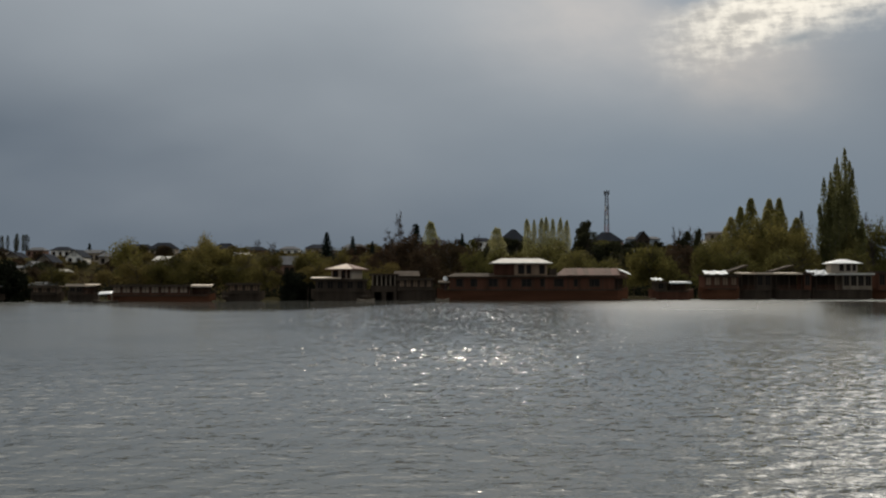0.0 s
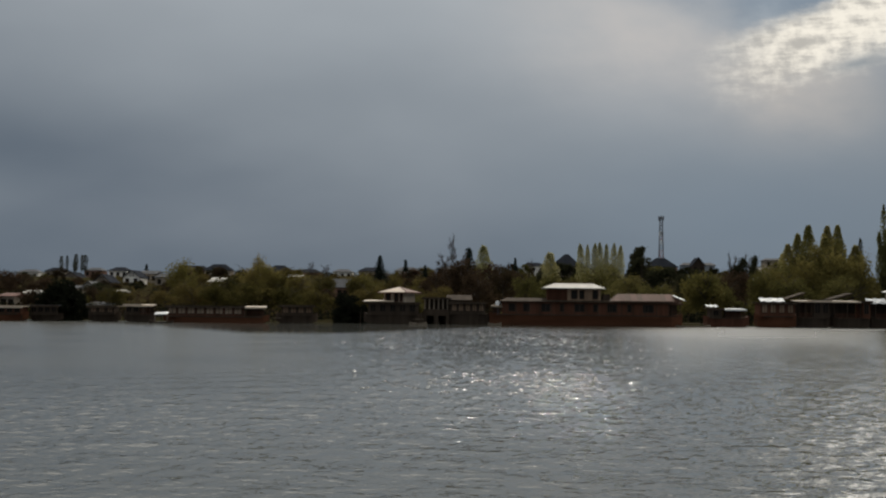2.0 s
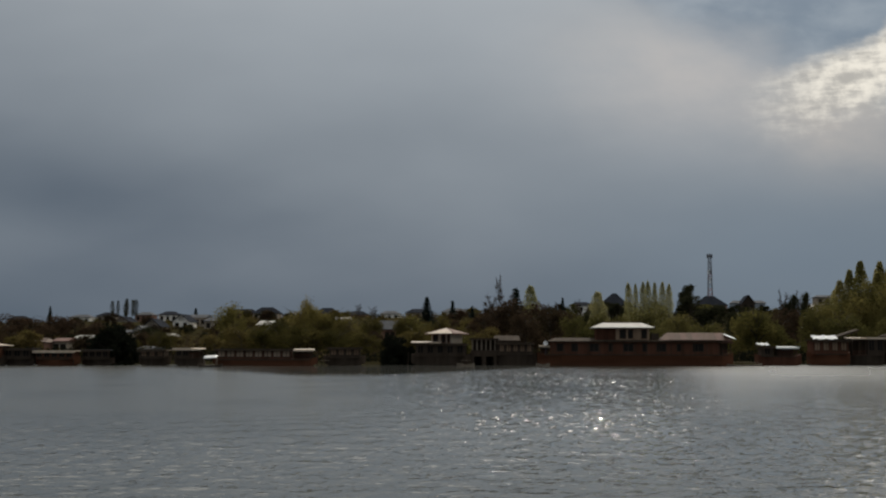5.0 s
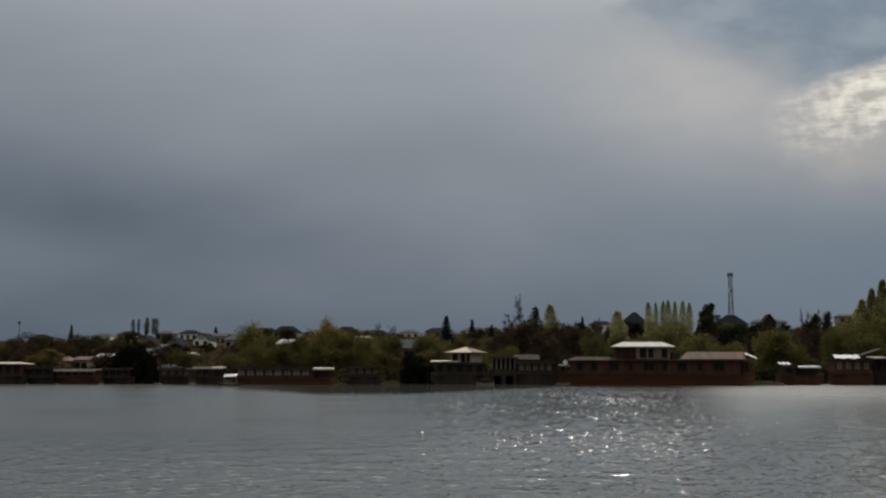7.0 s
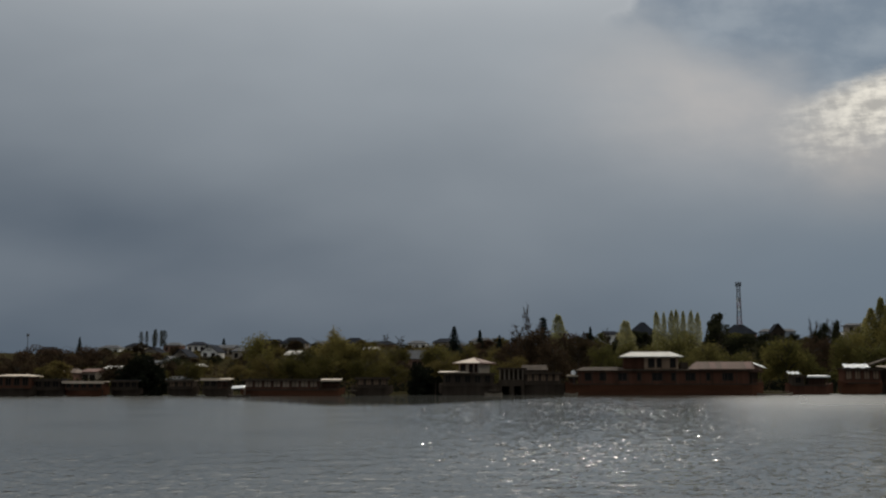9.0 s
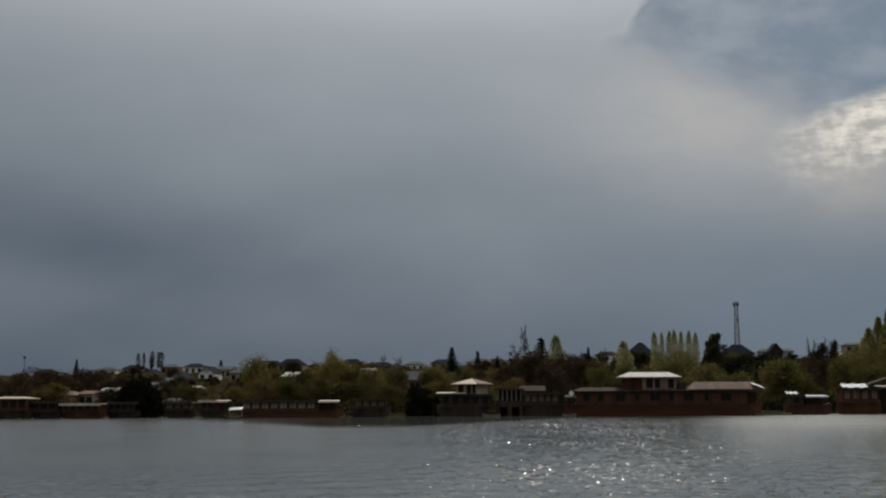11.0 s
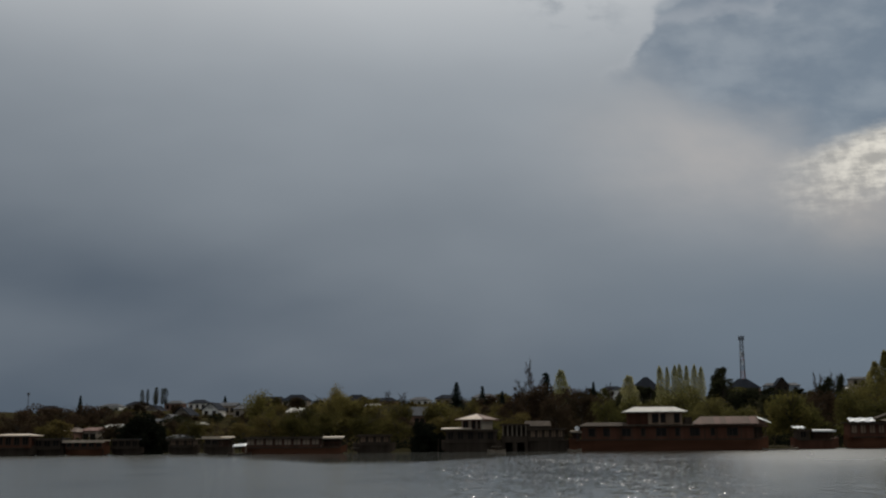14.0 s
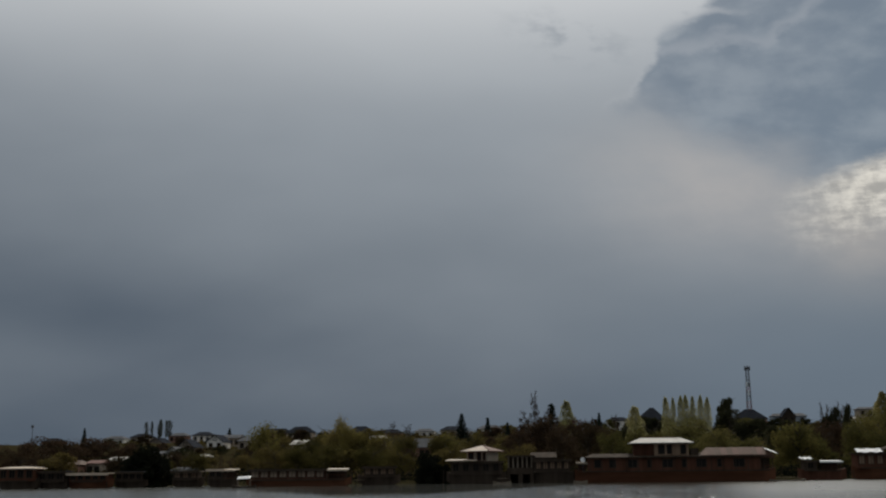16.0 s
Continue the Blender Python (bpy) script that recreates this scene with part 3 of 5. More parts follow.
def column_tree(label, height, spread, leaf, seed, count=2200, size=0.3, bark=BARK_PALE, low=0.1, plumes=9, ragged=0.25, tip=0.82):
    """A poplar: a bundle of upright plumes round a straight stem."""
    rng = np.random.default_rng(seed)
    tree = thing("poplar_tree", label, "tree", Matrix())
    bm = bmesh.new()
    beam(bm, (0, 0, 0), (0, 0, height * 0.5), 0.014 * height, 0.008 * height, 7)
    beam(bm, (0, 0, height * 0.5), (0.1, 0, height * 0.97), 0.008 * height, 0.02, 6)
    cs = []
    for k in range(plumes):
        ang = rng.random() * 6.2832
        z0 = height * (low + 0.45 * (k / plumes) * rng.random())
        z1 = height * (1.0 if k == 0 else 1 - ragged * rng.random() - 0.25 * k / plumes)
        rad = 0.0 if k == 0 else spread * (0.35 + 0.4 * rng.random())
        a, b = Vector((0.3 * rad * math.cos(ang), 0.3 * rad * math.sin(ang), z0)), Vector((rad * math.cos(ang), rad * math.sin(ang), z1))
        beam(bm, a, b, 0.005 * height, 0.015, 5)
        n = count // plumes
        t = rng.random(n) ** 0.8
        width = spread * 0.42 * np.sin(np.pi * np.clip(t * tip + 0.1, 0, 1)) ** 0.7 * (0.75 + 0.5 * np.sin(9 * t + k))
        th = rng.random(n) * 6.2832
        rr = width * np.sqrt(rng.random(n))
        line = np.array(a)[None] * (1 - t)[:, None] + np.array(b)[None] * t[:, None]
        cs.append(line + np.stack([rr * np.cos(th), rr * np.sin(th), rng.normal(0, 0.2, n)], 1))
    part("trunk", bm, bark, tree)
    cs = np.concatenate(cs)
    crown = leaf_mesh("crown", cs, size * (0.6 + 0.8 * rng.random(len(cs))), leaf, seed, 2.0)
    crown.parent = tree
    return tree


def spindle_tree(label, height, spread, leaf, seed, count=2600, size=0.17, bark=BARK_PALE, low=0.12, fat=0.6, lean=0.02):
    """A young poplar: one close, spindle-shaped crown on a short stem, with an uneven skin."""
    rng = np.random.default_rng(seed)
    tree = thing("poplar_tree", label, "tree", Matrix())
    bm = bmesh.new()
    beam(bm, (0, 0, 0), (0, 0, height * 0.5), 0.013 * height, 0.007 * height, 7)
    beam(bm, (0, 0, height * 0.5), (lean * height, 0, height * 0.97), 0.007 * height, 0.02, 6)
    for k in range(10):
        z, ang = height * (low + 0.06 * k), 2.4 * k
        beam(bm, (0, 0, z), (0.6 * spread * math.cos(ang), 0.6 * spread * math.sin(ang), z + 0.16 * height), 0.003 * height, 0.012, 4)
    part("trunk", bm, bark, tree)
    t = rng.random(count)
    th = rng.random(count) * 6.2832
    skin = np.sin(np.pi * np.clip(0.10 + 0.88 * t, 0, 1)) ** fat * (0.85 + 0.15 * np.sin(11 * t + 3 * th + seed) + 0.1 * np.sin(23 * t - 2 * th))
    r = spread * skin * rng.random(count) ** 0.4
    cs = np.stack([r * np.cos(th) + lean * height * t, r * np.sin(th), height * (low + (1 - low) * t) + rng.normal(0, 0.12, count)], 1)
    crown = leaf_mesh("crown", cs, size * (0.6 + 0.8 * rng.random(count)), leaf, seed, 1.5)
    crown.parent = tree
    return tree


def conifer(label, height, spread, seed, count=1800, size=0.28):
    rng = np.random.default_rng(seed)
    tree = thing("conifer_tree", label, "tree", Matrix())
    bm = beam(bmesh.new(), (0, 0, 0), (0, 0, height * 0.98), 0.016 * height, 0.02, 7)
    tiers, cs = 13, []
    for k in range(tiers):
        z = height * (0.12 + 0.86 * k / tiers)
        out = spread * (1 - k / tiers) ** 0.8 * (0.75 + 0.4 * rng.random())
        for j in range(6):
            ang = j * 1.05 + k * 0.5 + rng.random() * 0.5
            o = out * (0.7 + 0.45 * rng.random())
            tip = Vector((math.cos(ang) * o, math.sin(ang) * o, z - 0.2 * o))
            beam(bm, (0, 0, z), tip, 0.004 * height, 0.01, 4)
            n = max(4, int(count / tiers / 6 * (1.5 - k / tiers)))
            t = rng.random(n)
            cs.append(np.array((0, 0, z))[None] * (1 - t)[:, None] + np.array(tip)[None] * t[:, None] + rng.normal(0, 0.10 * spread * 0.5, (n, 3)))
    part("trunk", bm, BARK, tree)
    cs = np.concatenate(cs)
    crown = leaf_mesh("crown", cs, size * (0.6 + 0.8 * rng.random(len(cs))), NEEDLE, seed)
    crown.parent = tree
    return tree


def bare_tree(label, height, spread, seed, twigs=500, upright=1.2):
    """Limbs and twigs with hardly a leaf."""
    rng = np.random.default_rng(seed)
    tree = thing("bare_tree", label, "tree", Matrix())
    bm, ends = limbs(rng, height, spread, 0.95, 26, 0.014 * height, upright, 0.25)
    part("trunk", bm, BARK, tree)
    tw = bmesh.new()
    for i in range(twigs):
        mid, tip = ends[int(rng.integers(len(ends)))]
        p = mid.lerp(tip, rng.random())
        q = p + Vector(rng.normal(size=3)) * spread * 0.16 + Vector((0, 0, spread * 0.22))
        beam(tw, p, q, 0.035, 0.015, 3)
    part("twigwork", tw, LEAF_BROWN, tree)["kind"] = "stuff"
    cs = np.array([tuple(mid.lerp(tip, 0.3 + 0.8 * rng.random())) for mid, tip in ends for _ in range(14)])
    cs += rng.normal(0, spread * 0.13, cs.shape)
    crown = leaf_mesh("crown", cs, 0.16 * (0.6 + 0.8 * rng.random(len(cs))), LEAF_BROWN, seed)
    crown.parent = tree
    return tree


PROTO = {}


def keep(kind, tree, group=""):
    """Notes a tree's own height and half width, to be set at other sizes."""
    pts = np.concatenate([[tuple(v.co) for v in c.data.vertices] for c in tree.children])
    if group:
        tree["group"] = group
    PROTO.setdefault(kind, []).append([tree, float(np.percentile(pts[:, 2], 99.7)), float(np.percentile(np.abs(pts[:, :2]), 98.5)), False])


def stand(kind, x, y, top, width):
    """Sets a tree of that kind on the ground, with its top and width in metres: the first time the tree itself, later a copy."""
    rows = PROTO[kind]
    fresh = [r for r in rows if not r[3]]
    row = fresh[0] if fresh else random.choice(rows)
    tree, height, spread, used = row
    z = ground(x, y) - 0.15
    wide, tall = width / (2 * spread), (top - z) / height
    m = pose(x, y, z, 0, 0, random.uniform(0, 360))
    if used:
        s = tree.scale
        return copy_thing(tree, m @ Matrix.Diagonal((wide / s[0], wide / s[1], tall / s[2], 1)))
    row[3] = True
    tree.matrix_basis = m @ Matrix.Diagonal((wide, wide, tall, 1))
    return tree


for seed in (11, 12, 13):
    keep("willow", broad_tree("olive-brown budding willow on the lake bank", 10, 5, LEAF_OLIVE, seed, 5000, 0.19, droop=0.6, lobes=22), "willows on the bank")
for seed in (14, 15):
    keep("fresh", broad_tree("fresh green spring willow on the bank", 10, 5, LEAF_FRESH, seed, 5000, 0.19, droop=0.6, lobes=22), "willows on the bank")
for seed in (16, 17):
    keep("gold", broad_tree("golden-olive willow in young leaf", 10, 5, LEAF_GOLD, seed, 5000, 0.19, droop=0.6, lobes=22), "willows on the bank")
for seed in (21, 22):
    keep("pale", spindle_tree("pale yellow-green spring poplar tree", 14, 1.7, LEAF_PALE, seed, 3000, 0.17, low=0.1), "pale poplars in a row")
for seed in (31, 32, 33):
    keep("poplar", spindle_tree("tall golden-green poplar in young leaf", 20, 2.4, LEAF_GREEN, seed, 5200, 0.21, low=0.06, fat=0.62, lean=0.03), "tall poplars")
for seed in (35, 36):
    keep("tall_poplar", column_tree("very tall dark green columnar poplar", 24, 2.8, LEAF_POPLAR, seed, 7500, 0.21, plumes=7, ragged=0.3, tip=0.885), "tall poplars")
for seed in (41, 42):
    keep("bare", bare_tree("leafless grey-brown tree with thin branches", 12, 2.6, seed), "leafless trees")
for seed in (51, 52):
    keep("brown", broad_tree("brown bank tree in first bud", 10, 4.5, LEAF_BROWN, seed, 3200, 0.21, lobes=20), "brown trees on the bank")
for seed in (61, 62):
    keep("conifer", conifer("tall dark narrow conifer tree", 10, 2.6, seed), "dark conifers")
for seed in (71, 72):
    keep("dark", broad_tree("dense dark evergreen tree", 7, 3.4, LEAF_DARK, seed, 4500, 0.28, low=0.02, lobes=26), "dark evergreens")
for kind, label, leaf in (("far_willow", "small olive-brown tree on the rise", LEAF_OLIVE), ("far_fresh", "small fresh green tree on the rise", LEAF_FRESH), ("far_brown", "small brown budding tree on the rise", LEAF_BROWN), ("far_dark", "small dark evergreen on the rise", LEAF_EVERGREEN)):
    for seed in (91, 92):
        keep(kind, broad_tree(label, 5, 3, leaf, seed, 1300, 0.24, lobes=13), "trees on the rise")
keep("evergreen", broad_tree("tall dark evergreen tree on the rise", 9, 3.4, LEAF_EVERGREEN, 75, 3800, 0.26, low=0.05, lobes=24), "dark evergreens")
for seed in (81, 82):
    keep("thin", spindle_tree("slim grey-brown poplar barely in bud", 12, 1.1, LEAF_EVERGREEN, seed, 800, 0.17, BARK, 0.3, 0.45, 0.01), "slim poplars")

WILLOWS = [
    (-72.0, 278, 10.6, 6.8), (-63.1, 265, 9.7, 8.3), (-51.3, 275, 11.6, 8.1), (-44.2, 258, 9.7, 7.6), (-42.0, 272, 10.7, 8.0),
    (-30.8, 262, 10.1, 8.5), (-25.4, 280, 10.9, 8.3), (-17.7, 272, 9.9, 8.0), (-56.3, 228, 7.1, 9.0), (-50.3, 230, 7.4, 9.5), (-40.5, 226, 6.8, 9.3), (-33.7, 218, 6.0, 7.5), (-62.1, 232, 7.2, 8.0),
    (-16.9, 238, 7.5, 7.0), (-10.6, 230, 7.1, 6.8), (-25.6, 232, 7.0, 7.5), (-65.8, 225, 5.7, 6.6), (-73.4, 215, 6.0, 6.3), (-101.0, 300, 7.1, 6.5),
]
FRESH = [
    (43.2, 240, 10.9, 10.4), (62.7, 256, 14.1, 10.1), (58.1, 250, 12.0, 7.9), (70.4, 266, 16.8, 11.3), (75.6, 262, 15.8, 11.6), (84.8, 270, 16.5, 9.8), (100.4, 268, 17.1, 12.7),
    (90.0, 262, 15.0, 10.8), (24.0, 262, 12.4, 12.9), (29.0, 250, 10.3, 11.6), (17.8, 256, 10.2, 10.6), (12.4, 262, 11.1, 8.3), (6.8, 256, 10.4, 7.6), (33.5, 240, 8.3, 9.4),
    (107.1, 270, 16.7, 12.0), (72.8, 240, 10.4, 10.6), (60.9, 240, 9.8, 10.6), (89.1, 246, 10.6, 10.9),
]
for x, y, top, width in WILLOWS:
    stand("willow", x, y, top, width)
for x, y, top, width in [(-74.8, 272, 13.6, 9.6), (-59.8, 280, 13.9, 9.6), (-54.7, 275, 12.9, 8.9), (-58.1, 279, 15.3, 3.6), (-44.4, 262, 10.4, 7.2), (-30.8, 262, 10.4, 7.7), (58.3, 248, 12.1, 7.3), (42.9, 238, 10.6, 9.8), (68.4, 258, 14.6, 8.5), (74.4, 257, 16.4, 8.5), (80.4, 258, 14.8, 8.0), (72.0, 262, 18.0, 5.5), (77.6, 262, 17.6, 6.0)]:
    stand("gold", x, y, top, width)
for x, y, top, width in FRESH:
    stand("fresh", x, y, top, width)
for x, y, top, width in [(24.2, 330, 21.7, 2.6), (26.2, 331, 21.6, 1.9), (28.0, 330, 22.0, 2.5), (30.0, 333, 22.4, 2.3), (31.5, 332, 21.9, 2.2), (33.4, 330, 22.0, 2.3), (35.4, 331, 21.5, 2.5),
                         (-3.1, 300, 19.3, 4.4), (15.1, 320, 18.7, 5.0), (73.5, 300, 18.0, 2.7)]:
    stand("pale", x, y, top, width)
for x, y, top, width in [(70.2, 272, 21.2, 4.0), (72.4, 270, 23.0, 4.4), (76.2, 270, 22.9, 4.4), (79.9, 272, 23.2, 4.0), (68.0, 270, 18.6, 4.2), (74.4, 266, 20.2, 4.6), (78.0, 266, 19.6, 4.4), (82.2, 268, 18.4, 4.6)]:
    stand("poplar", x, y, top, width)
for x, y, top, width in [(91.8, 262, 33.4, 4.6), (93.6, 264, 30.8, 4.0), (88.9, 260, 29.6, 4.6), (92.6, 268, 28.5, 4.6), (87.0, 262, 26.8, 4.0), (95.5, 266, 23.3, 3.8), (90.4, 266, 25.4, 5.0)]:
    stand("tall_poplar", x, y, top, width)
for x, y, top, width in [(-12.8, 330, 24.1, 2.9), (-15.1, 320, 18.1, 5.4), (-10.4, 330, 19.2, 4.9), (66.9, 330, 19.6, 2.9), (71.1, 330, 19.7, 2.6), (74.3, 334, 19.1, 3.6), (69.2, 330, 17.3, 3.9),
                         (-59.9, 370, 17.6, 2.5), (-55.4, 370, 16.9, 2.9), (10.5, 350, 18.2, 2.4), (110.1, 300, 21.5, 4.1), (113.1, 300, 20.1, 4.1), (2.6, 330, 16.3, 3.6)]:
    stand("bare", x, y, top, width)
for x, y, top, width in [(-11.2, 270, 13.0, 7.4), (-7.0, 272, 14.4, 9.4), (-1.6, 274, 13.7, 8.6), (1.6, 266, 12.1, 7.3), (-4.1, 246, 10.4, 8.5), (-14.1, 266, 11.3, 6.5), (56.4, 272, 12.5, 8.8), (50.0, 250, 10.0, 6.2), (5.1, 290, 12.6, 7.1),
                         (-128.5, 268, 10.8, 11.1), (-119.5, 260, 9.8, 10.2), (-119.7, 272, 10.7, 10.7), (-114.3, 272, 10.1, 9.4), (-125.4, 250, 9.0, 8.6), (-109.0, 272, 9.3, 8.0), (-136.1, 260, 8.8, 7.7)]:
    stand("brown", x, y, top, width)
for x, y, top, width in [(-39.7, 390, 20.7, 4.6), (-31.7, 400, 19.8, 3.1), (-126.5, 410, 17.8, 2.4), (-8.4, 350, 21.4, 5.9), (5.7, 350, 18.5, 2.8), (-24.2, 390, 17.7, 2.3), (-172.7, 390, 17.7, 2.3), (16.5, 350, 15.4, 2.8)]:
    stand("conifer", x, y, top, width)
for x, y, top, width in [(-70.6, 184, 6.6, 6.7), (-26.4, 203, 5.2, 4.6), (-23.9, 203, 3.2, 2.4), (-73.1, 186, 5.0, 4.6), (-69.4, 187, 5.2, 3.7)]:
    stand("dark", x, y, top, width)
for x, y, top, width in [(49.4, 398, 25.0, 6.7), (20.5, 382, 18.6, 6.0), (24.6, 384, 18.2, 5.4), (28.4, 382, 18.4, 5.0), (58.0, 424, 19.4, 8.0), (64.0, 426, 19.2, 7.5), (69.0, 424, 19.0, 6.5), (72.5, 414, 18.2, 7.0), (78.0, 414, 18.3, 7.0), (66.2, 320, 15.6, 4.6), (68.2, 324, 17.9, 4.0), (71.6, 322, 18.4, 3.0), (42.2, 340, 18.4, 7.7), (47.3, 330, 15.0, 11.4), (50.5, 310, 12.7, 6.1), (98.6, 320, 19.0, 5.7), (14.0, 330, 14.0, 8.1), (-102.6, 418, 17.1, 7.0), (-76.9, 418, 16.3, 6.2)]:
    stand("evergreen", x, y, top, width)
for x, y, top, width in [(-154.0, 400, 20.0, 1.7), (-152.0, 400, 20.2, 1.3), (-149.9, 402, 19.4, 1.7), (-148.9, 400, 20.8, 2.0), (-147.4, 402, 20.5, 1.3), (-145.6, 400, 20.5, 2.3), (93.6, 300, 22.1, 1.8)]:
    stand("thin", x, y, top, width)

# woods that fill the rise behind the bank
for i in range(210):
    x = random.uniform(-150, 190)
    e = random.uniform(22, 225)
    y = shore(x) + e
    east = 0.5 + x / 120
    kind = "far_fresh" if random.random() < 0.5 * east else random.choice(("far_willow", "far_willow", "far_brown", "far_brown", "far_dark"))
    h = random.uniform(3.5, 6.0)
    if -0.345 < x / y < -0.28 and y > 230:
        h = 2.0
    if x < -20 and e > 110:
        h *= 0.7
    stand(kind, x, y, ground(x, y) + h, h * random.uniform(1.0, 1.6))


# bushes on the open slope below the white houses
for i in range(46):
    y = random.uniform(255, 345)
    x = y * random.uniform(-0.40, -0.27)
    h = random.uniform(1.3, 2.2)
    stand(random.choice(("far_brown", "far_willow", "far_dark")), x, y, ground(x, y) + h, h * random.uniform(1.6, 2.6))


def brush():
    """Low scrub and reeds all along the bank and up the rise."""
    rng = np.random.default_rng(5)
    # the thicket strip nearest the water has the almost black leaf colour
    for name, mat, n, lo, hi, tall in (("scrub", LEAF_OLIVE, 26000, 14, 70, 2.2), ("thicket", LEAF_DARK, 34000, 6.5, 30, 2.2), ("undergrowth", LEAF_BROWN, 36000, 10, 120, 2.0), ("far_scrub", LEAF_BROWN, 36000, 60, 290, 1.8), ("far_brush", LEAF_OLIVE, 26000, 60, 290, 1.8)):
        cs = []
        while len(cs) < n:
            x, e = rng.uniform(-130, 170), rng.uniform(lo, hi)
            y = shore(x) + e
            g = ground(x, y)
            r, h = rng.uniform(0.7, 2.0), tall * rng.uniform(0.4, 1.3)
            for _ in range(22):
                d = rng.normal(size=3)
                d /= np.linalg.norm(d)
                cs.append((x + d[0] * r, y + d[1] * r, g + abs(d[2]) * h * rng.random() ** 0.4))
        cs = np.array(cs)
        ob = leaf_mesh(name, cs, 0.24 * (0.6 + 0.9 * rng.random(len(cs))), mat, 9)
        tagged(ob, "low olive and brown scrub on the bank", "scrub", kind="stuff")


brush()


# ---- houses of the town on the rise ----
def house(label, x, y, w, wall_top, rise, wall_mat, roof_mat, count=3, deep=7.0, turn=0.0, hip=0.0, storeys=1, over=0.4, roof_label=""):
    g = ground(x, y) - 0.3
    h = wall_top - g
    ob = thing("house", label, "house", pose(x, y, g, 0, 0, turn), "houses of the town")
    if storeys == 2:
        room(ob, -w / 2, w / 2, 0, deep, 0, h - 2.7, count, wall_mat, TIMBER_DARK, 1.0, max(0.5, h - 2.7 - 1.8), max(1.2, h - 2.7 - 0.5))
        part("band", box((-w / 2 - 0.1, w / 2 + 0.1, -0.1, deep, h - 2.7, h - 2.5)), wall_mat, ob)
        room(ob, -w / 2, w / 2, 0, deep, h - 2.5, h, count, wall_mat, TIMBER_DARK, 1.0, 0.8, 2.0)
    else:
        room(ob, -w / 2, w / 2, 0, deep, 0, h, count, wall_mat, TIMBER_DARK, 1.0, h - 2.0, h - 0.6)
    if rise > 0:
        part("roof", hip_roof(-w / 2 - over, w / 2 + over, -over, deep + over, h, rise, hip * w / 2), roof_mat, ob, roof_label)
    else:
        part("roof", box((-w / 2 - over, w / 2 + over, -over, deep + over, h, h + 0.2)), roof_mat, ob, roof_label)
    return ob


def gable_house(label, x, y, w, wall_top, rise, wall_mat, roof_mat, storeys=1, turn=0.0):
    """A house whose gable faces the lake."""
    ob = house(label, x, y, w, wall_top, 0, wall_mat, roof_mat, 2, 8.0, turn, storeys=storeys, over=0.0)
    g = ground(x, y) - 0.3
    h = wall_top - g + 0.2
    for c in list(ob.children):
        if c.name.startswith("roof"):
            bpy.data.objects.remove(c)
    bm = bmesh.new()
    tri = [[bm.verts.new(p) for p in ((-w / 2, yy, h - 0.2), (w / 2, yy, h - 0.2), (0, yy, h + rise))] for yy in (0.0, 8.0)]
    bm.faces.new(tri[0])
    bm.faces.new(tri[1][::-1])
    for i in range(3):
        j = (i + 1) % 3
        bm.faces.new((tri[0][j], tri[0][i], tri[1][i], tri[1][j]))
    part("gable", bm, wall_mat, ob)
    window(ob, 0, 1.1, h + rise * 0.1, h + rise * 0.1 + 0.9, -0.06, TIMBER_DARK)
    run = math.hypot(w / 2 + 0.5, rise + 0.25)
    slope = math.degrees(math.atan2(rise + 0.2, w / 2))
    for side in (-1, 1):
        r = part("roof", box((0, run, -0.6, 8.6, 0, 0.14)), roof_mat, ob)
        r.matrix_basis = pose(0, 0, h + rise + 0.05, 0, slope, 0) if side > 0 else pose(0, 0, h + rise + 0.05) @ Matrix.Diagonal((-1, 1, 1, 1)) @ pose(0, 0, 0, 0, slope, 0)
    return ob


gable_house("white two-storey house with dark windows and pale gable", -112.65, 350, 5.17, 11.46, 1.89, PLASTER, ROOF_DARK, 2)
house("cream house with a grey sheet roof among trees", -111.17, 362, 5.34, 12.83, 1.07, PLASTER_TAN, ROOF_GREY, 3)
house("tan plastered house with a dark window opening", -103.24, 352, 5.20, 11.51, 1.21, PLASTER_TAN, ROOF_GREY, 2, hip=0.5)
house("small house under a bright white sheet roof", -81.53, 330, 3.90, 9.81, 1.30, PLASTER_TAN, ROOF_WHITE, 2, turn=-10)
house("house with a dark hipped roof on the ridge", -105.60, 430, 9.73, 16.47, 2.33, PLASTER_TAN, ROOF_DARK, 4, hip=0.6)
house("house with a low dark roof on the ridge", -117.80, 440, 10.83, 16.79, 1.73, BRICK, ROOF_DARK, 4, hip=0.4)
house("house with a dark hipped roof beside willows", -82.32, 430, 9.73, 16.04, 2.54, BRICK, ROOF_DARK, 4, hip=0.7)
house("low house with a pale roof edge", -62.01, 350, 4.13, 11.97, 0.69, PLASTER_TAN, ROOF_WHITE, 2)
house("house with a broad grey sheet roof sloping to the lake", -36.93, 280, 4.13, 7.60, 2.20, BRICK, ROOF_GREY, 3, turn=22, hip=0.0)
house("white house behind dark conifers on the ridge", -33.44, 430, 9.31, 16.89, 1.48, PLASTER, ROOF_GREY, 4, hip=0.6)
house("house with a steep dark hipped roof on the ridge", 24.02, 400, 9.84, 18.05, 4.33, PLASTER_TAN, ROOF_DARK, 4, hip=0.95, turn=-8)
house("dark house with a hipped roof carrying a mast", 62.80, 440, 12.13, 19.61, 3.68, BRICK, ROOF_DARK, 4, hip=0.8)
house("blue-grey house with a gabled dormer", 75.12, 430, 11.85, 20.06, 1.06, PLASTER_BLUE, ROOF_GREY, 4, hip=0.2)
gable_house("dark gable of a ridge house", 73.87, 424, 4.59, 19.82, 2.71, TIMBER_DARK, ROOF_DARK)
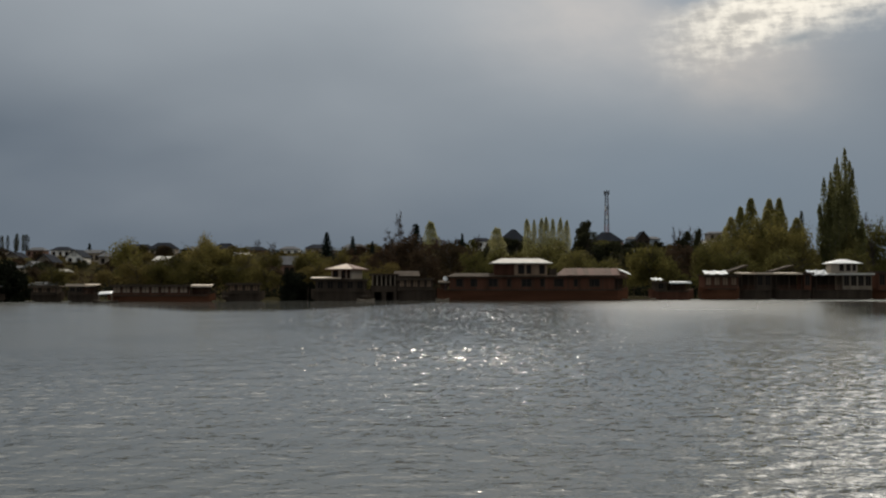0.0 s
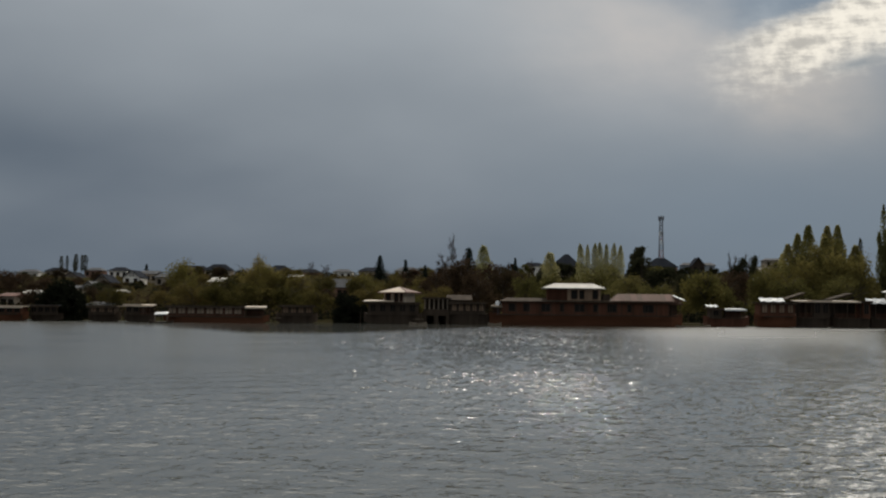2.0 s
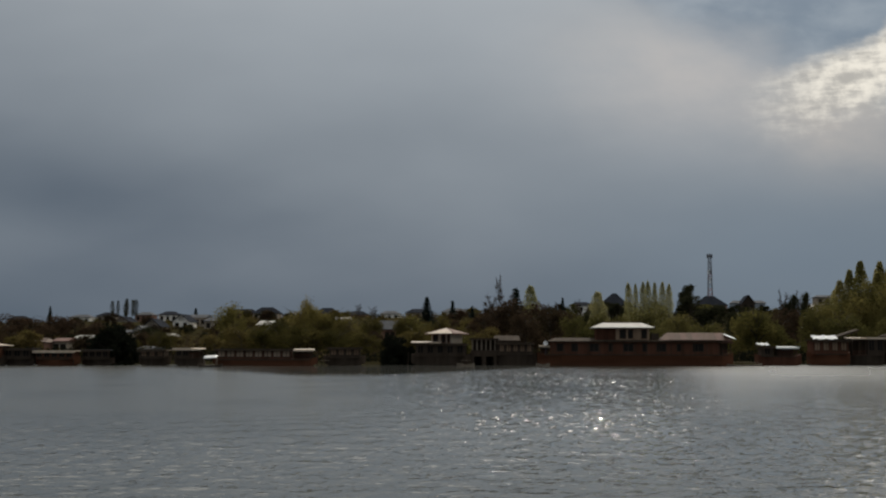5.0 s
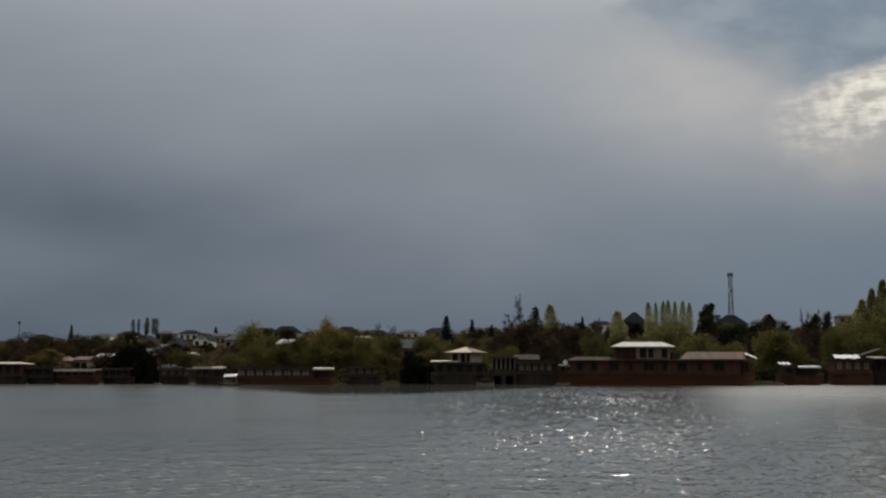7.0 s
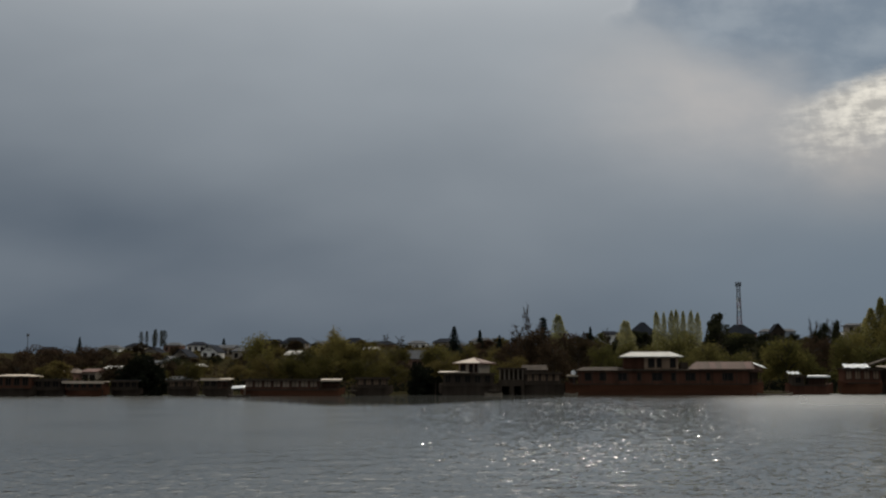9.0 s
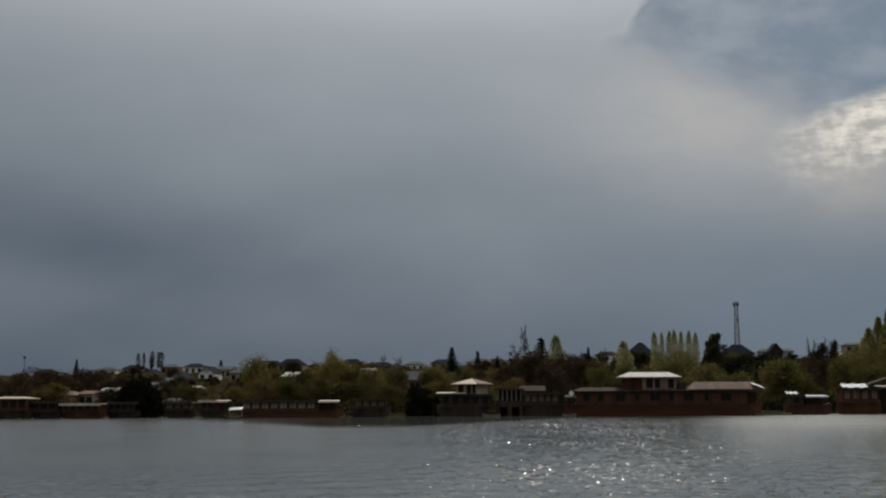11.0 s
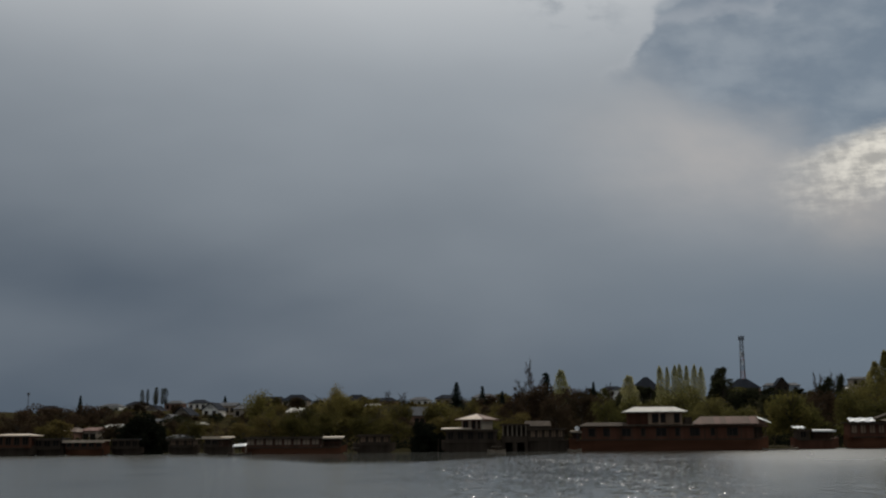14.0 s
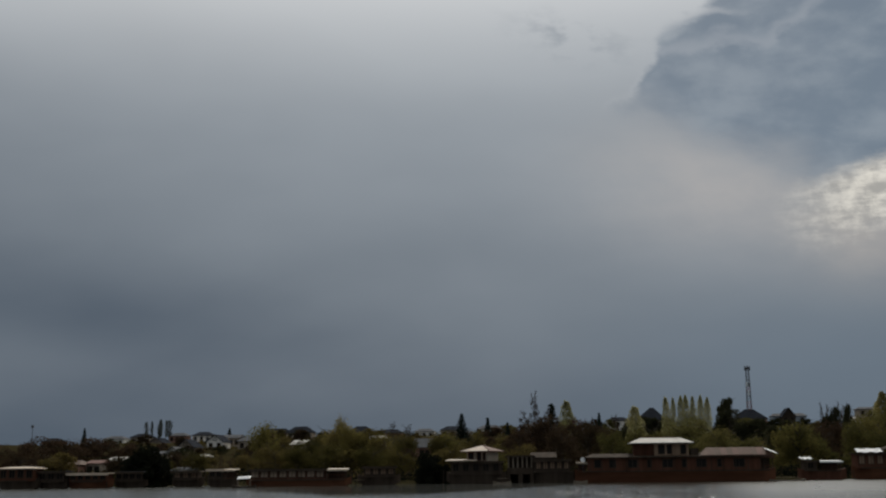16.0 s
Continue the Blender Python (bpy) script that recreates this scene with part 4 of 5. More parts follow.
house("beige flat-topped building above the willows", 100.87, 420, 7.44, 21.72, 0.83, PLASTER_TAN, ROOF_GREY, 3, hip=0.3)
house("small white-walled house between poplars", 78.72, 350, 2.07, 15.76, 0.69, PLASTER, ROOF_WHITE, 1)
gable_house("tan gabled house on the slope", -114.98, 330, 4.87, 9.48, 1.95, PLASTER_TAN, ROOF_DARK)
gable_house("grey gabled house on the slope", -146.63, 390, 6.53, 11.90, 1.92, PLASTER_TAN, ROOF_DARK)
house("low house with a pale roof behind the moorings", -98.50, 240, 4.02, 4.98, 0.59, PLASTER_TAN, ROOF_WHITE, 3)
house("low brick house by the water", -74.98, 214, 4.21, 2.61, 0.53, TIMBER_GREY, ROOF_GREY, 4)
gable_house("small cream gabled house among bushes", -115.28, 320, 3.78, 7.70, 1.42, PLASTER, ROOF_GREY)
house("low cream house with a pale roof on the slope", -101.28, 300, 3.84, 6.19, 0.59, PLASTER, ROOF_WHITE, 2)
house("low tan house on the slope", -113.39, 300, 4.43, 7.08, 0.74, PLASTER_TAN, ROOF_GREY, 2)
house("small tan house behind the houseboats", -102.20, 236, 3.02, 4.24, 0.70, PLASTER_TAN, ROOF_RED, 2)
house("low red-roofed house behind the houseboats", -106.64, 232, 5.71, 3.98, 0.91, BRICK, ROOF_RED, 4, hip=0.4)
for i, (x, y, w, top) in enumerate(((-224.3, 445, 6.6, 12.4), (-215.4, 454, 7.6, 14.8), (-192.3, 463, 9.1, 15.9), (-173.9, 445, 7.9, 15.9), (-161.8, 454, 6.7, 16.6), (-154.7, 463, 7.7, 16.9), (-98.3, 445, 7.9, 16.3), (-74.6, 454, 8.9, 16.6), (-62.4, 463, 7.7, 17.3), (-49.1, 445, 8.8, 17.2), (-18.8, 454, 8.9, 18.4), (15.0, 463, 9.1, 20.5))):
    house("distant house on the ridge among trees", x, y, w, top, 1.2 + 0.3 * (i % 2), (PLASTER_TAN, BRICK, PLASTER)[i % 3], (ROOF_GREY, ROOF_DARK)[i % 2], 3, hip=0.6)


# ---- mast ----
def mast(x, y, z, h):
    ob = thing("lattice_mast", "grey steel lattice mast with drum antennas and red lower bands", "radio mast", pose(x, y, z))
    wide = lambda k: 0.85 - 0.35 * k
    corner = ((-1, -1), (1, -1), (1, 1), (-1, 1))
    for a, b in corner:
        part("leg", beam(bmesh.new(), (a * wide(0), b * wide(0), 0), (a * wide(1), b * wide(1), h), 0.11, 0.08), STEEL, ob)
    levels = 9
    for i in range(levels):
        k0, k1 = i / levels, (i + 1) / levels
        bm = bmesh.new()
        for j in range(4):
            (a, b), (c, d) = corner[j], corner[(j + 1) % 4]
            p, q = wide(k0), wide(k1)
            beam(bm, (a * p, b * p, h * k0), (c * q, d * q, h * k1), 0.05)
            beam(bm, (c * p, d * p, h * k0), (a * q, b * q, h * k1), 0.05)
            beam(bm, (a * q, b * q, h * k1), (c * q, d * q, h * k1), 0.05)
        part("brace", bm, STEEL_RED if i in (0, 1, 4) else STEEL, ob)
    for k in (0.62, 0.97):
        part("platform", box((-0.85, 0.85, -0.85, 0.85, h * k, h * k + 0.12)), STEEL, ob)
    for k, ang in ((0.97, 0.5), (0.97, 2.4), (0.97, 4.6), (0.6, 1.2), (0.6, 4.1), (0.4, 4.6)):
        c = Vector((1.05 * math.cos(ang), 1.05 * math.sin(ang), h * k - 0.7))
        part("antenna", box((c.x - 0.2, c.x + 0.2, c.y - 0.15, c.y + 0.15, c.z, c.z + 1.7)), PAINT_WHITE if k < 0.9 else STEEL, ob)
    return ob


mast(63.15, 444, 22.64, 16.46)
pole = thing("antenna_pole", "thin grey pole above the trees", "pole", pose(-165.35, 336, 0))
zg = ground(-165.35, 336) - 0.3
part("shaft", beam(bmesh.new(), (0, 0, zg), (0, 0, 16.72), 0.16, 0.09), STEEL, pole)
part("head", box((-0.35, 0.35, -0.2, 0.2, 15.89, 16.72)), STEEL, pole)


# ---- boats ----
def hull_skin(length, width, top, prow=3.0, lift=0.5):
    """A flat-bottomed wooden hull with pointed, rising ends; front side at y = 0."""
    rings = []
    n = 16
    for i in range(n + 1):
        x = length * i / n
        end = min(x, length - x)
        k = min(1.0, 0.06 + 0.94 * math.sqrt(min(1.0, end / prow))) if end < prow else 1.0
        half = width / 2 * k
        rise = lift * (1 - min(1.0, end / prow)) ** 2
        low = -0.35 + 1.5 * rise
        c = width / 2
        rings.append([(x, c - half * 0.9, low), (x, c + half * 0.9, low), (x, c + half, top + rise), (x, c - half, top + rise)])
    return loft(rings)


def porch(ob, x0, x1, y0, y1, z0, z1, roof_mat, posts=3):
    """A covered deck: posts, a rail with balusters, and a thin roof."""
    for i in range(posts):
        x = x0 + 0.1 + (x1 - x0 - 0.2) * i / (posts - 1)
        for y in (y0 + 0.08, y1 - 0.08):
            part("post", box((x - 0.07, x + 0.07, y - 0.07, y + 0.07, z0, z1)), TIMBER_DARK, ob)
    rail = part("railing", box((x0, x1, y0, y0 + 0.06, z0 + 0.75, z0 + 0.83), (x0, x1, y0, y0 + 0.06, z0 + 0.12, z0 + 0.18)), TIMBER, ob)
    n = max(3, int((x1 - x0) / 0.4))
    for i in range(n):
        x = x0 + (x1 - x0) * (i + 0.5) / n
        part("baluster", box((x - 0.03, x + 0.03, y0 + 0.01, y0 + 0.05, z0 + 0.18, z0 + 0.75)), TIMBER, rail)
    part("back_wall", box((x0 + 0.1, x1 - 0.1, y1 - 0.9, y1 - 0.8, z0, z1)), TIMBER_DARK, ob)
    roof = part("porch_roof", box((x0 - 0.3, x1 + 0.3, 0, y1 - y0 + 0.7, 0, 0.14)), roof_mat, ob)
    roof.matrix_basis = pose(0, y0 - 0.4, z1 - 0.02, 2.2)
    part("fascia", box((x0 - 0.3, x1 + 0.3, y0 - 0.46, y0 - 0.404, z1 - 0.14, z1 + 0.14)), roof_mat, ob)


def window_room(ob, x0, x1, y0, y1, z0, z1, holes, mat, frame_mat, sill, head):
    """Four walls; the front one has windows of uneven width (centre, width)."""
    part("wall", pierced(x0, x1, y0, y0 + 0.15, z0, z1, holes, z0 + sill, z0 + head), mat, ob)
    part("wall", box((x0, x0 + 0.15, y0 + 0.15, y1, z0, z1)), mat, ob)
    part("wall", box((x1 - 0.15, x1, y0 + 0.15, y1, z0, z1)), mat, ob)
    part("wall", box((x0 + 0.15, x1 - 0.15, y1 - 0.15, y1, z0, z1)), mat, ob)
    for c, w in holes:
        window(ob, c, w, z0 + sill, z0 + head, y0, frame_mat, w > 1.2)


def pyramid_roof(ob, x0, x1, y0, y1, z, rise, front, side, trim):
    """A roof of four separate slopes over a fascia, with capped hips."""
    apex = Vector(((x0 + x1) / 2, (y0 + y1) / 2, z + rise))
    rim = [Vector(p) for p in ((x0, y0, z), (x1, y0, z), (x1, y1, z), (x0, y1, z))]
    for i, mat in enumerate((front, side, side, front)):
        a, b = rim[i], rim[(i + 1) % 4]
        bm = bmesh.new()
        up = Vector((0, 0, 0.07))
        low, high = [bm.verts.new(p) for p in (a, b, apex)], [bm.verts.new(p + up) for p in (a, b, apex)]
        bm.faces.new(low[::-1])
        bm.faces.new(high)
        for j in range(3):
            k = (j + 1) % 3
            bm.faces.new((low[j], low[k], high[k], high[j]))
        part("roof_slope", bm, mat, ob)
        part("hip_cap", beam(bmesh.new(), a + up, apex + up, 0.07, 0.07, 6), trim, ob)
    part("fascia", box((x0, x1, y0, y0 + 0.06, z - 0.16, z - 0.004), (x0, x0 + 0.06, y0 + 0.06, y1, z - 0.16, z - 0.004), (x1 - 0.06, x1, y0 + 0.06, y1, z - 0.16, z - 0.004)), trim, ob)


def houseboat(label, x, y, length, width, hull_top, wall_top, cabin, count, wall_mat=TIMBER, roof_mat=ROOF_GREY, hull_mat=HULL, turn=0.0, porches=(), win=0.9, roof_rise=0.0, group="moored houseboats", holes=(), fill=None):
    """A moored wooden houseboat; cabin: its x range; porches: x ranges of covered decks with their roof's material."""
    ob = thing("houseboat", label, "houseboat", pose(x, y, 0, 0, 0, turn), group)
    part("hull", hull_skin(length, width, hull_top), hull_mat, ob)
    part("gunwale", box((1.2, length - 1.2, -0.08, 0.1, hull_top - 0.06, hull_top + 0.12)), TIMBER_DARK, ob)
    c0, c1 = cabin
    h = wall_top - hull_top
    if holes:
        window_room(ob, c0, c1, 0.25, width - 0.25, hull_top, wall_top, holes, wall_mat, TIMBER_DARK, h * 0.30, h * 0.84)
    else:
        room(ob, c0, c1, 0.25, width - 0.25, hull_top, wall_top, count, wall_mat, TIMBER_DARK, win, h * 0.30, h * 0.86, fill=fill)
    if roof_rise:
        part("roof", hip_roof(c0 - 0.5, c1 + 0.5, -0.35, width + 0.35, wall_top, roof_rise, 1.5), roof_mat, ob)
    else:
        part("roof", box((c0 - 0.4, c1 + 0.4, -0.2, width + 0.2, wall_top, wall_top + 0.16)), roof_mat, ob)
        part("eaves_board", box((c0 - 0.4, c1 + 0.4, -0.26, -0.2, wall_top - 0.22, wall_top + 0.12)), roof_mat if roof_mat in (ROOF_TAN, ROOF_WHITE) else TIMBER_DARK, ob)
    for x0, x1, mat in porches:
        porch(ob, x0, x1, 0.3, width - 0.3, hull_top + 0.03, wall_top - 0.1, mat)
    return ob


# the large red-brown houseboat with an upper cabin
big = houseboat("long red-brown timber houseboat with an upper cabin", -1.17, 198, 33.32, 5.0, 1.82, 4.06, (2.14, 30.79), 11,
                TIMBER, TIMBER_DARK, HULL, 0, (), 1.0, 0.6, holes=((3.9, 1.0), (6.4, 1.0), (9.7, 1.4), (12.5, 0.6), (15.5, 1.6), (18.2, 0.6), (21.05, 1.5), (24.0, 0.6), (27.2, 1.7)))
for z in (0.45, 0.95, 1.4):
    part("wale", box((2.8, 30.5, -0.05, 0.03, z, z + 0.07)), HULL, big)
for i in range(15):
    part("wall_batten", box((2.6 + 2.0 * i, 2.7 + 2.0 * i, 0.19, 0.25, 1.95, 4.0)), TIMBER_DARK, big)
window_room(big, 13.4, 19.10, 0.6, 4.4, 4.25, 6.40, ((14.6, 0.95), (15.9, 0.7), (18.2, 0.8)), SHUTTER, TIMBER_DARK, 0.45, 1.85)
part("upper_wing", box((9.94, 13.4, 0.9, 3.8, 4.25, 6.40)), TIMBER, big)
for px in (10.0, 11.1, 12.25):
    part("post", box((px, px + 0.14, 0.6, 0.74, 4.25, 6.40)), TIMBER, big)
part("rail", box((9.9, 13.4, 0.58, 0.66, 5.0, 5.08)), TIMBER, big)
part("ridge_cap", beam(bmesh.new(), (11.2, 2.5, 7.42), (17.9, 2.5, 7.42), 0.07), ROOF_RED, big)
part("upper_roof", hip_roof(9.16, 19.98, -0.3, 5.3, 6.40, 0.88, 2.14), ROOF_WHITE, big, "bleached pale sheet roof")
rear = part("rear_roof", hip_roof(20.85, 32.94, -0.4, 5.4, 4.25, 1.27, 1.36), ROOF_RED, big, "rust-red sheet roof with pale streaks")
rise, back = 1.27, 2.9
sheet = box((0, 0.93, 0, math.hypot(rise, back) - 0.08, 0.012, 0.05))
sheet_mesh = bpy.data.meshes.new("roof_sheet")
sheet.to_mesh(sheet_mesh)
sheet.free()
sheet_mesh.materials.append(ROOF_RED)
for i in range(9):
    s = new("roof_sheet", sheet_mesh)
    s.parent = rear
    s.matrix_basis = pose(22.41 + 0.98 * i, -0.4, 4.25 + 0.12, math.degrees(math.atan2(rise, back)))
end_sheet = part("end_sheet", box((0, 2.1, 0, 4.6, 0, 0.06)), PAINT_WHITE, big, "bleached white sheet over the stern")
end_sheet.matrix_basis = pose(31.5, -0.45, 5.18, 6, 21, 0)
dish = beam(bmesh.new(), (1.46, 0.2, 3.77), (1.46, 0.05, 3.77 + 0.05), 0.3, 0.42, 14)
part("dish", dish, PAINT_WHITE, big, "small white dish antenna")
part("dish_pole", box((1.46 - 0.03, 1.46 + 0.03, 0.2, 0.26, 2.01, 3.77)), STEEL, big)
part("stair_box", box((19.49, 20.75, 1.0, 3.6, 4.25, 5.52)), TIMBER_DARK, big)
porch(big, 31.18, 32.74, 0.4, 4.6, 1.82, 3.96, ROOF_RED, 2)
porch(big, 0.58, 1.95, 0.4, 4.6, 1.82, 3.18, TIMBER_GREY, 2)

# the boat with the square pavilion
pav = houseboat("weathered houseboat with a tan-roofed pavilion on top", -23.11, 198, 10.33, 4.6, 1.53, 3.57, (0.97, 9.55), 5, TIMBER_DARK, TIMBER_DARK, TIMBER_DARK, 0, (), 0.9)
deck_roof = part("deck_roof", box((0.19, 5.46, 0, 3.4, 0, 0.16)), ROOF_TAN, pav, "pale plank deck roof")
deck_roof.matrix_basis = pose(0, -0.7, 3.77, 3)
before = set(pav.children)
window_room(pav, 4.19, 8.28, 0.5, 4.2, 3.77, 5.42, ((5.0, 0.95), (6.6, 0.7), (7.6, 0.45)), PLASTER_TAN, TIMBER, 0.15, 1.45)
# front and left slopes take the pale tan, right and back the darker red
pyramid_roof(pav, 3.41, 9.06, -0.5, 5.2, 5.42, 1.0, ROOF_TAN, ROOF_RED, ROOF_RED)
turned = pose(6.24, 2.35, 0, 0, 0, -24) @ pose(-6.24, -2.35, 0)
for c in set(pav.children) - before:
    c.matrix_basis = turned


# colonnade between the two boats
def colonnade():
    x, y = -12.70, 200
    ob = thing("boathouse", "dark timber boathouse with a row of pale columns over arches", "boathouse", pose(x, y, 0))
    w = 4.53
    part("base", pierced(0, w, 0, 3.5, -0.5, 2.60, [(w * 0.28, 1.3), (w * 0.74, 1.3)], -0.2, 1.5), TIMBER_DARK, ob)
    part("inner_wall", box((0.1, w - 0.1, 3.52, 3.6, -0.4, 2.60)), TIMBER_DARK, ob)
    for i in range(6):
        cx = 0.3 + (w - 0.6) * i / 5
        bm = beam(bmesh.new(), (cx, 0.3, 2.60), (cx, 0.3, 4.37), 0.15, 0.12, 10)
        beam(bm, (cx, 0.3, 4.27), (cx, 0.3, 4.42), 0.22, 0.22, 10)
        part("column", bm, TIMBER_GREY, ob, "pale turned column")
    part("lintel", box((-0.2, w + 0.2, 0, 0.6, 4.37, 4.67)), TIMBER_DARK, ob)
    part("roof", box((-0.3, w + 0.3, 0.6, 4.0, 4.37, 4.62)), ROOF_DARK, ob)
    part("back_wall", box((0, w, 3.2, 3.4, 2.60, 4.37)), TIMBER_DARK, ob)
    return ob


colonnade()
houseboat("dark narrow houseboat with a low roof", -9.25, 200, 8.86, 4.2, 1.81, 3.78, (1.38, 7.28), 5, TIMBER_DARK, TIMBER_DARK, TIMBER_DARK, 0, (), 0.7, fill=SHUTTER)
house("dark timber hut with a low gabled roof on the bank", -6.85, 211, 4.15, 4.27, 0.93, TIMBER_DARK, TIMBER_DARK, 2, 5.0, 0.0, 0.1)

# low houseboats along the western bank
houseboat("long low brown houseboat with pale closed shutters", -53.24, 181, 17.02, 4.2, 0.98, 2.59, (0.90, 12.72), 8, TIMBER, TIMBER_DARK, HULL, 8, ((13.08, 16.12, ROOF_TAN),), 1.1, fill=SHUTTER_PALE)
houseboat("small brown houseboat under a pale porch roof", -59.00, 179, 4.93, 4.0, 1.18, 2.68, (0.53, 2.64), 2, TIMBER_DARK, ROOF_TAN, TIMBER_DARK, 6, ((2.73, 4.40, ROOF_TAN),), 0.7)
houseboat("weathered brown houseboat with closed shutters", -36.76, 190, 7.11, 4.0, 1.28, 2.87, (1.12, 6.17), 4, TIMBER_DARK, TIMBER_DARK, TIMBER_DARK, 8, (), 0.8, fill=SHUTTER)
houseboat("old houseboat with a broad pale roof", -90.49, 172, 6.60, 4.4, 1.23, 3.09, (0.68, 6.09), 4, TIMBER, ROOF_TAN, TIMBER_DARK, 4, (), 0.8, 0.25)
houseboat("dark low houseboat with a sagging roof", -84.94, 174, 5.14, 4.0, 1.04, 2.59, (0.51, 4.62), 3, TIMBER_DARK, ROOF_DARK, TIMBER_DARK, 6, (), 0.9)
houseboat("brown houseboat with a pale plank along its roof", -80.44, 175, 7.23, 4.0, 1.04, 2.24, (0.69, 6.55), 5, TIMBER, ROOF_TAN, HULL, 6, (), 0.7)
houseboat("dark houseboat half hidden behind a tree", -74.35, 179, 5.29, 4.0, 1.00, 2.41, (0.53, 4.76), 4, TIMBER_DARK, ROOF_GREY, TIMBER_DARK, 6, (), 0.7)
houseboat("small grey houseboat by the bank", -65.56, 181, 5.17, 4.0, 1.16, 2.41, (0.53, 4.45), 3, TIMBER_DARK, TIMBER_GREY, TIMBER_DARK, 6, (), 0.8, fill=SHUTTER)

# eastern moorings
houseboat("small dark houseboat with white roof sheets", 37.46, 208, 8.19, 4.0, 1.58, 3.22, (0.9, 3.0), 1, TIMBER_DARK, TIMBER_DARK, TIMBER, 0, ((3.7, 7.1, PAINT_WHITE),), 0.9)
houseboat("red-brown houseboat with tarpaulins on its roof", 47.57, 212, 7.72, 4.4, 1.98, 4.48, (0.63, 6.89), 4, TIMBER, TIMBER_DARK, HULL, 2, (), 0.9, fill=SHUTTER)
houseboat("dark houseboat with a covered deck and pale roof edge", 55.19, 214, 6.74, 4.4, 1.76, 4.92, (3.16, 6.11), 2, TIMBER_DARK, ROOF_TAN, TIMBER_DARK, 2, ((0.42, 2.95, ROOF_TAN),), 0.9)
houseboat("dark brown houseboat with shaded openings", 62.00, 215, 7.62, 4.4, 1.76, 4.93, (5.6, 6.98), 1, TIMBER, TIMBER_DARK, TIMBER_DARK, 2, ((0.32, 5.3, ROOF_TAN),), 0.8)
pav2 = houseboat("grey houseboat with a white-roofed pavilion", 69.31, 216, 12.33, 4.6, 1.76, 4.84, (5.95, 11.48), 4, TIMBER_GREY, ROOF_WHITE, TIMBER_DARK, 2, ((0.85, 5.74, ROOF_WHITE),), 0.9)
window_room(pav2, 3.83, 8.93, 0.7, 3.3, 5.05, 6.75, ((5.9, 0.7), (7.2, 0.7), (8.3, 0.5)), PLASTER_TAN, TIMBER_DARK, 0.4, 1.5)
part("pavilion_roof", hip_roof(3.30, 9.78, 0.1, 3.9, 6.75, 0.74, 2.55), PAINT_WHITE, pav2, "white hipped roof")
houseboat("brown houseboat beside the pavilion boat", 81.96, 218, 7.51, 4.4, 1.75, 5.18, (0.64, 6.87), 4, TIMBER, TIMBER_DARK, HULL, 2, (), 0.9)


def lean_to(label, x, y, w, low, high, deep=3.5):
    """A slanting roof on posts over a dark plank wall."""
    g = ground(x, y) - 0.2
    ob = thing("lean_to", label, "shed", pose(x, y, 0))
    for px, top in ((0.1, low), (w - 0.1, high)):
        for py in (0.1, deep - 0.1):
            part("post", box((px - 0.07, px + 0.07, py - 0.07, py + 0.07, g, top)), TIMBER_DARK, ob)
    part("wall", box((0.2, w - 0.2, deep - 0.3, deep - 0.2, g, low)), TIMBER_DARK, ob)
    run, rise = w + 0.6, high - low
    roof = part("roof", box((0, math.hypot(run, rise), -0.4, deep + 0.3, 0, 0.34)), TIMBER_DARK, ob, "dark slanting board roof")
    edge = part("edge_board", box((0, math.hypot(run, rise), -0.46, -0.404, 0.2, 0.36)), TIMBER_GREY, ob, "bleached edge board")
    edge.matrix_basis = pose(-0.3, 0, low, 0, -math.degrees(math.atan2(rise, run)), 0)
    roof.matrix_basis = pose(-0.3, 0, low, 0, -math.degrees(math.atan2(rise, run)), 0)
    return ob


lean_to("dark shed with a slanting roof behind the moorings", 54.84, 222, 3.71, 4.90, 6.35)
lean_to("low dark shed behind the moored boats", 64.38, 224, 3.53, 5.15, 6.35)


# ---- small boats ----
def shikara(x, y, length, canopy_mat, hull_mat, turn=0.0, label=""):
    ob = thing("canopied_boat", label, "boat", pose(x, y, 0, 0, 0, turn))
    part("hull", hull_skin(length, 1.3, 0.22, 1.6, 0.3), hull_mat, ob)
    a, b = length * 0.25, length * 0.75
    for px in (a, b):
        for py in (0.2, 1.1):
            part("post", box((px - 0.04, px + 0.04, py - 0.04, py + 0.04, 0.3, 1.35)), TIMBER_GREY, ob)
    canopy = part("canopy", hip_roof(a - 0.05, b + 0.05, 0.0, 1.5, 0, 0.10, 0.2, 0.10), canopy_mat, ob, "white cloth canopy")
    canopy.matrix_basis = pose(0, 0, 1.18, 13, -3, 0)
    return ob


shikara(-52.04, 170, 3.68, PAINT_WHITE, TIMBER_DARK, 6, "small dark wooden boat under a bright white canopy")


def skiff(x, y, length, turn, label):
    ob = thing("skiff", label, "boat", pose(x, y, 0, 0, 0, turn))
    part("hull", hull_skin(length, 1.0, 0.25, 1.8, 0.25), TIMBER_GREY, ob)
    part("thwart", box((length * 0.45, length * 0.5, 0.02, 0.98, 0.22, 0.3)), TIMBER, ob)
    return ob


skiff(-14.55, 192, 3.02, 0, "narrow grey wooden skiff lying by a houseboat")
skiff(30.56, 199, 6.27, 0, "long narrow wooden skiff moored at the bank")
skiff(-1.34, 194, 2.29, 0, "narrow grey wooden skiff at the prow")


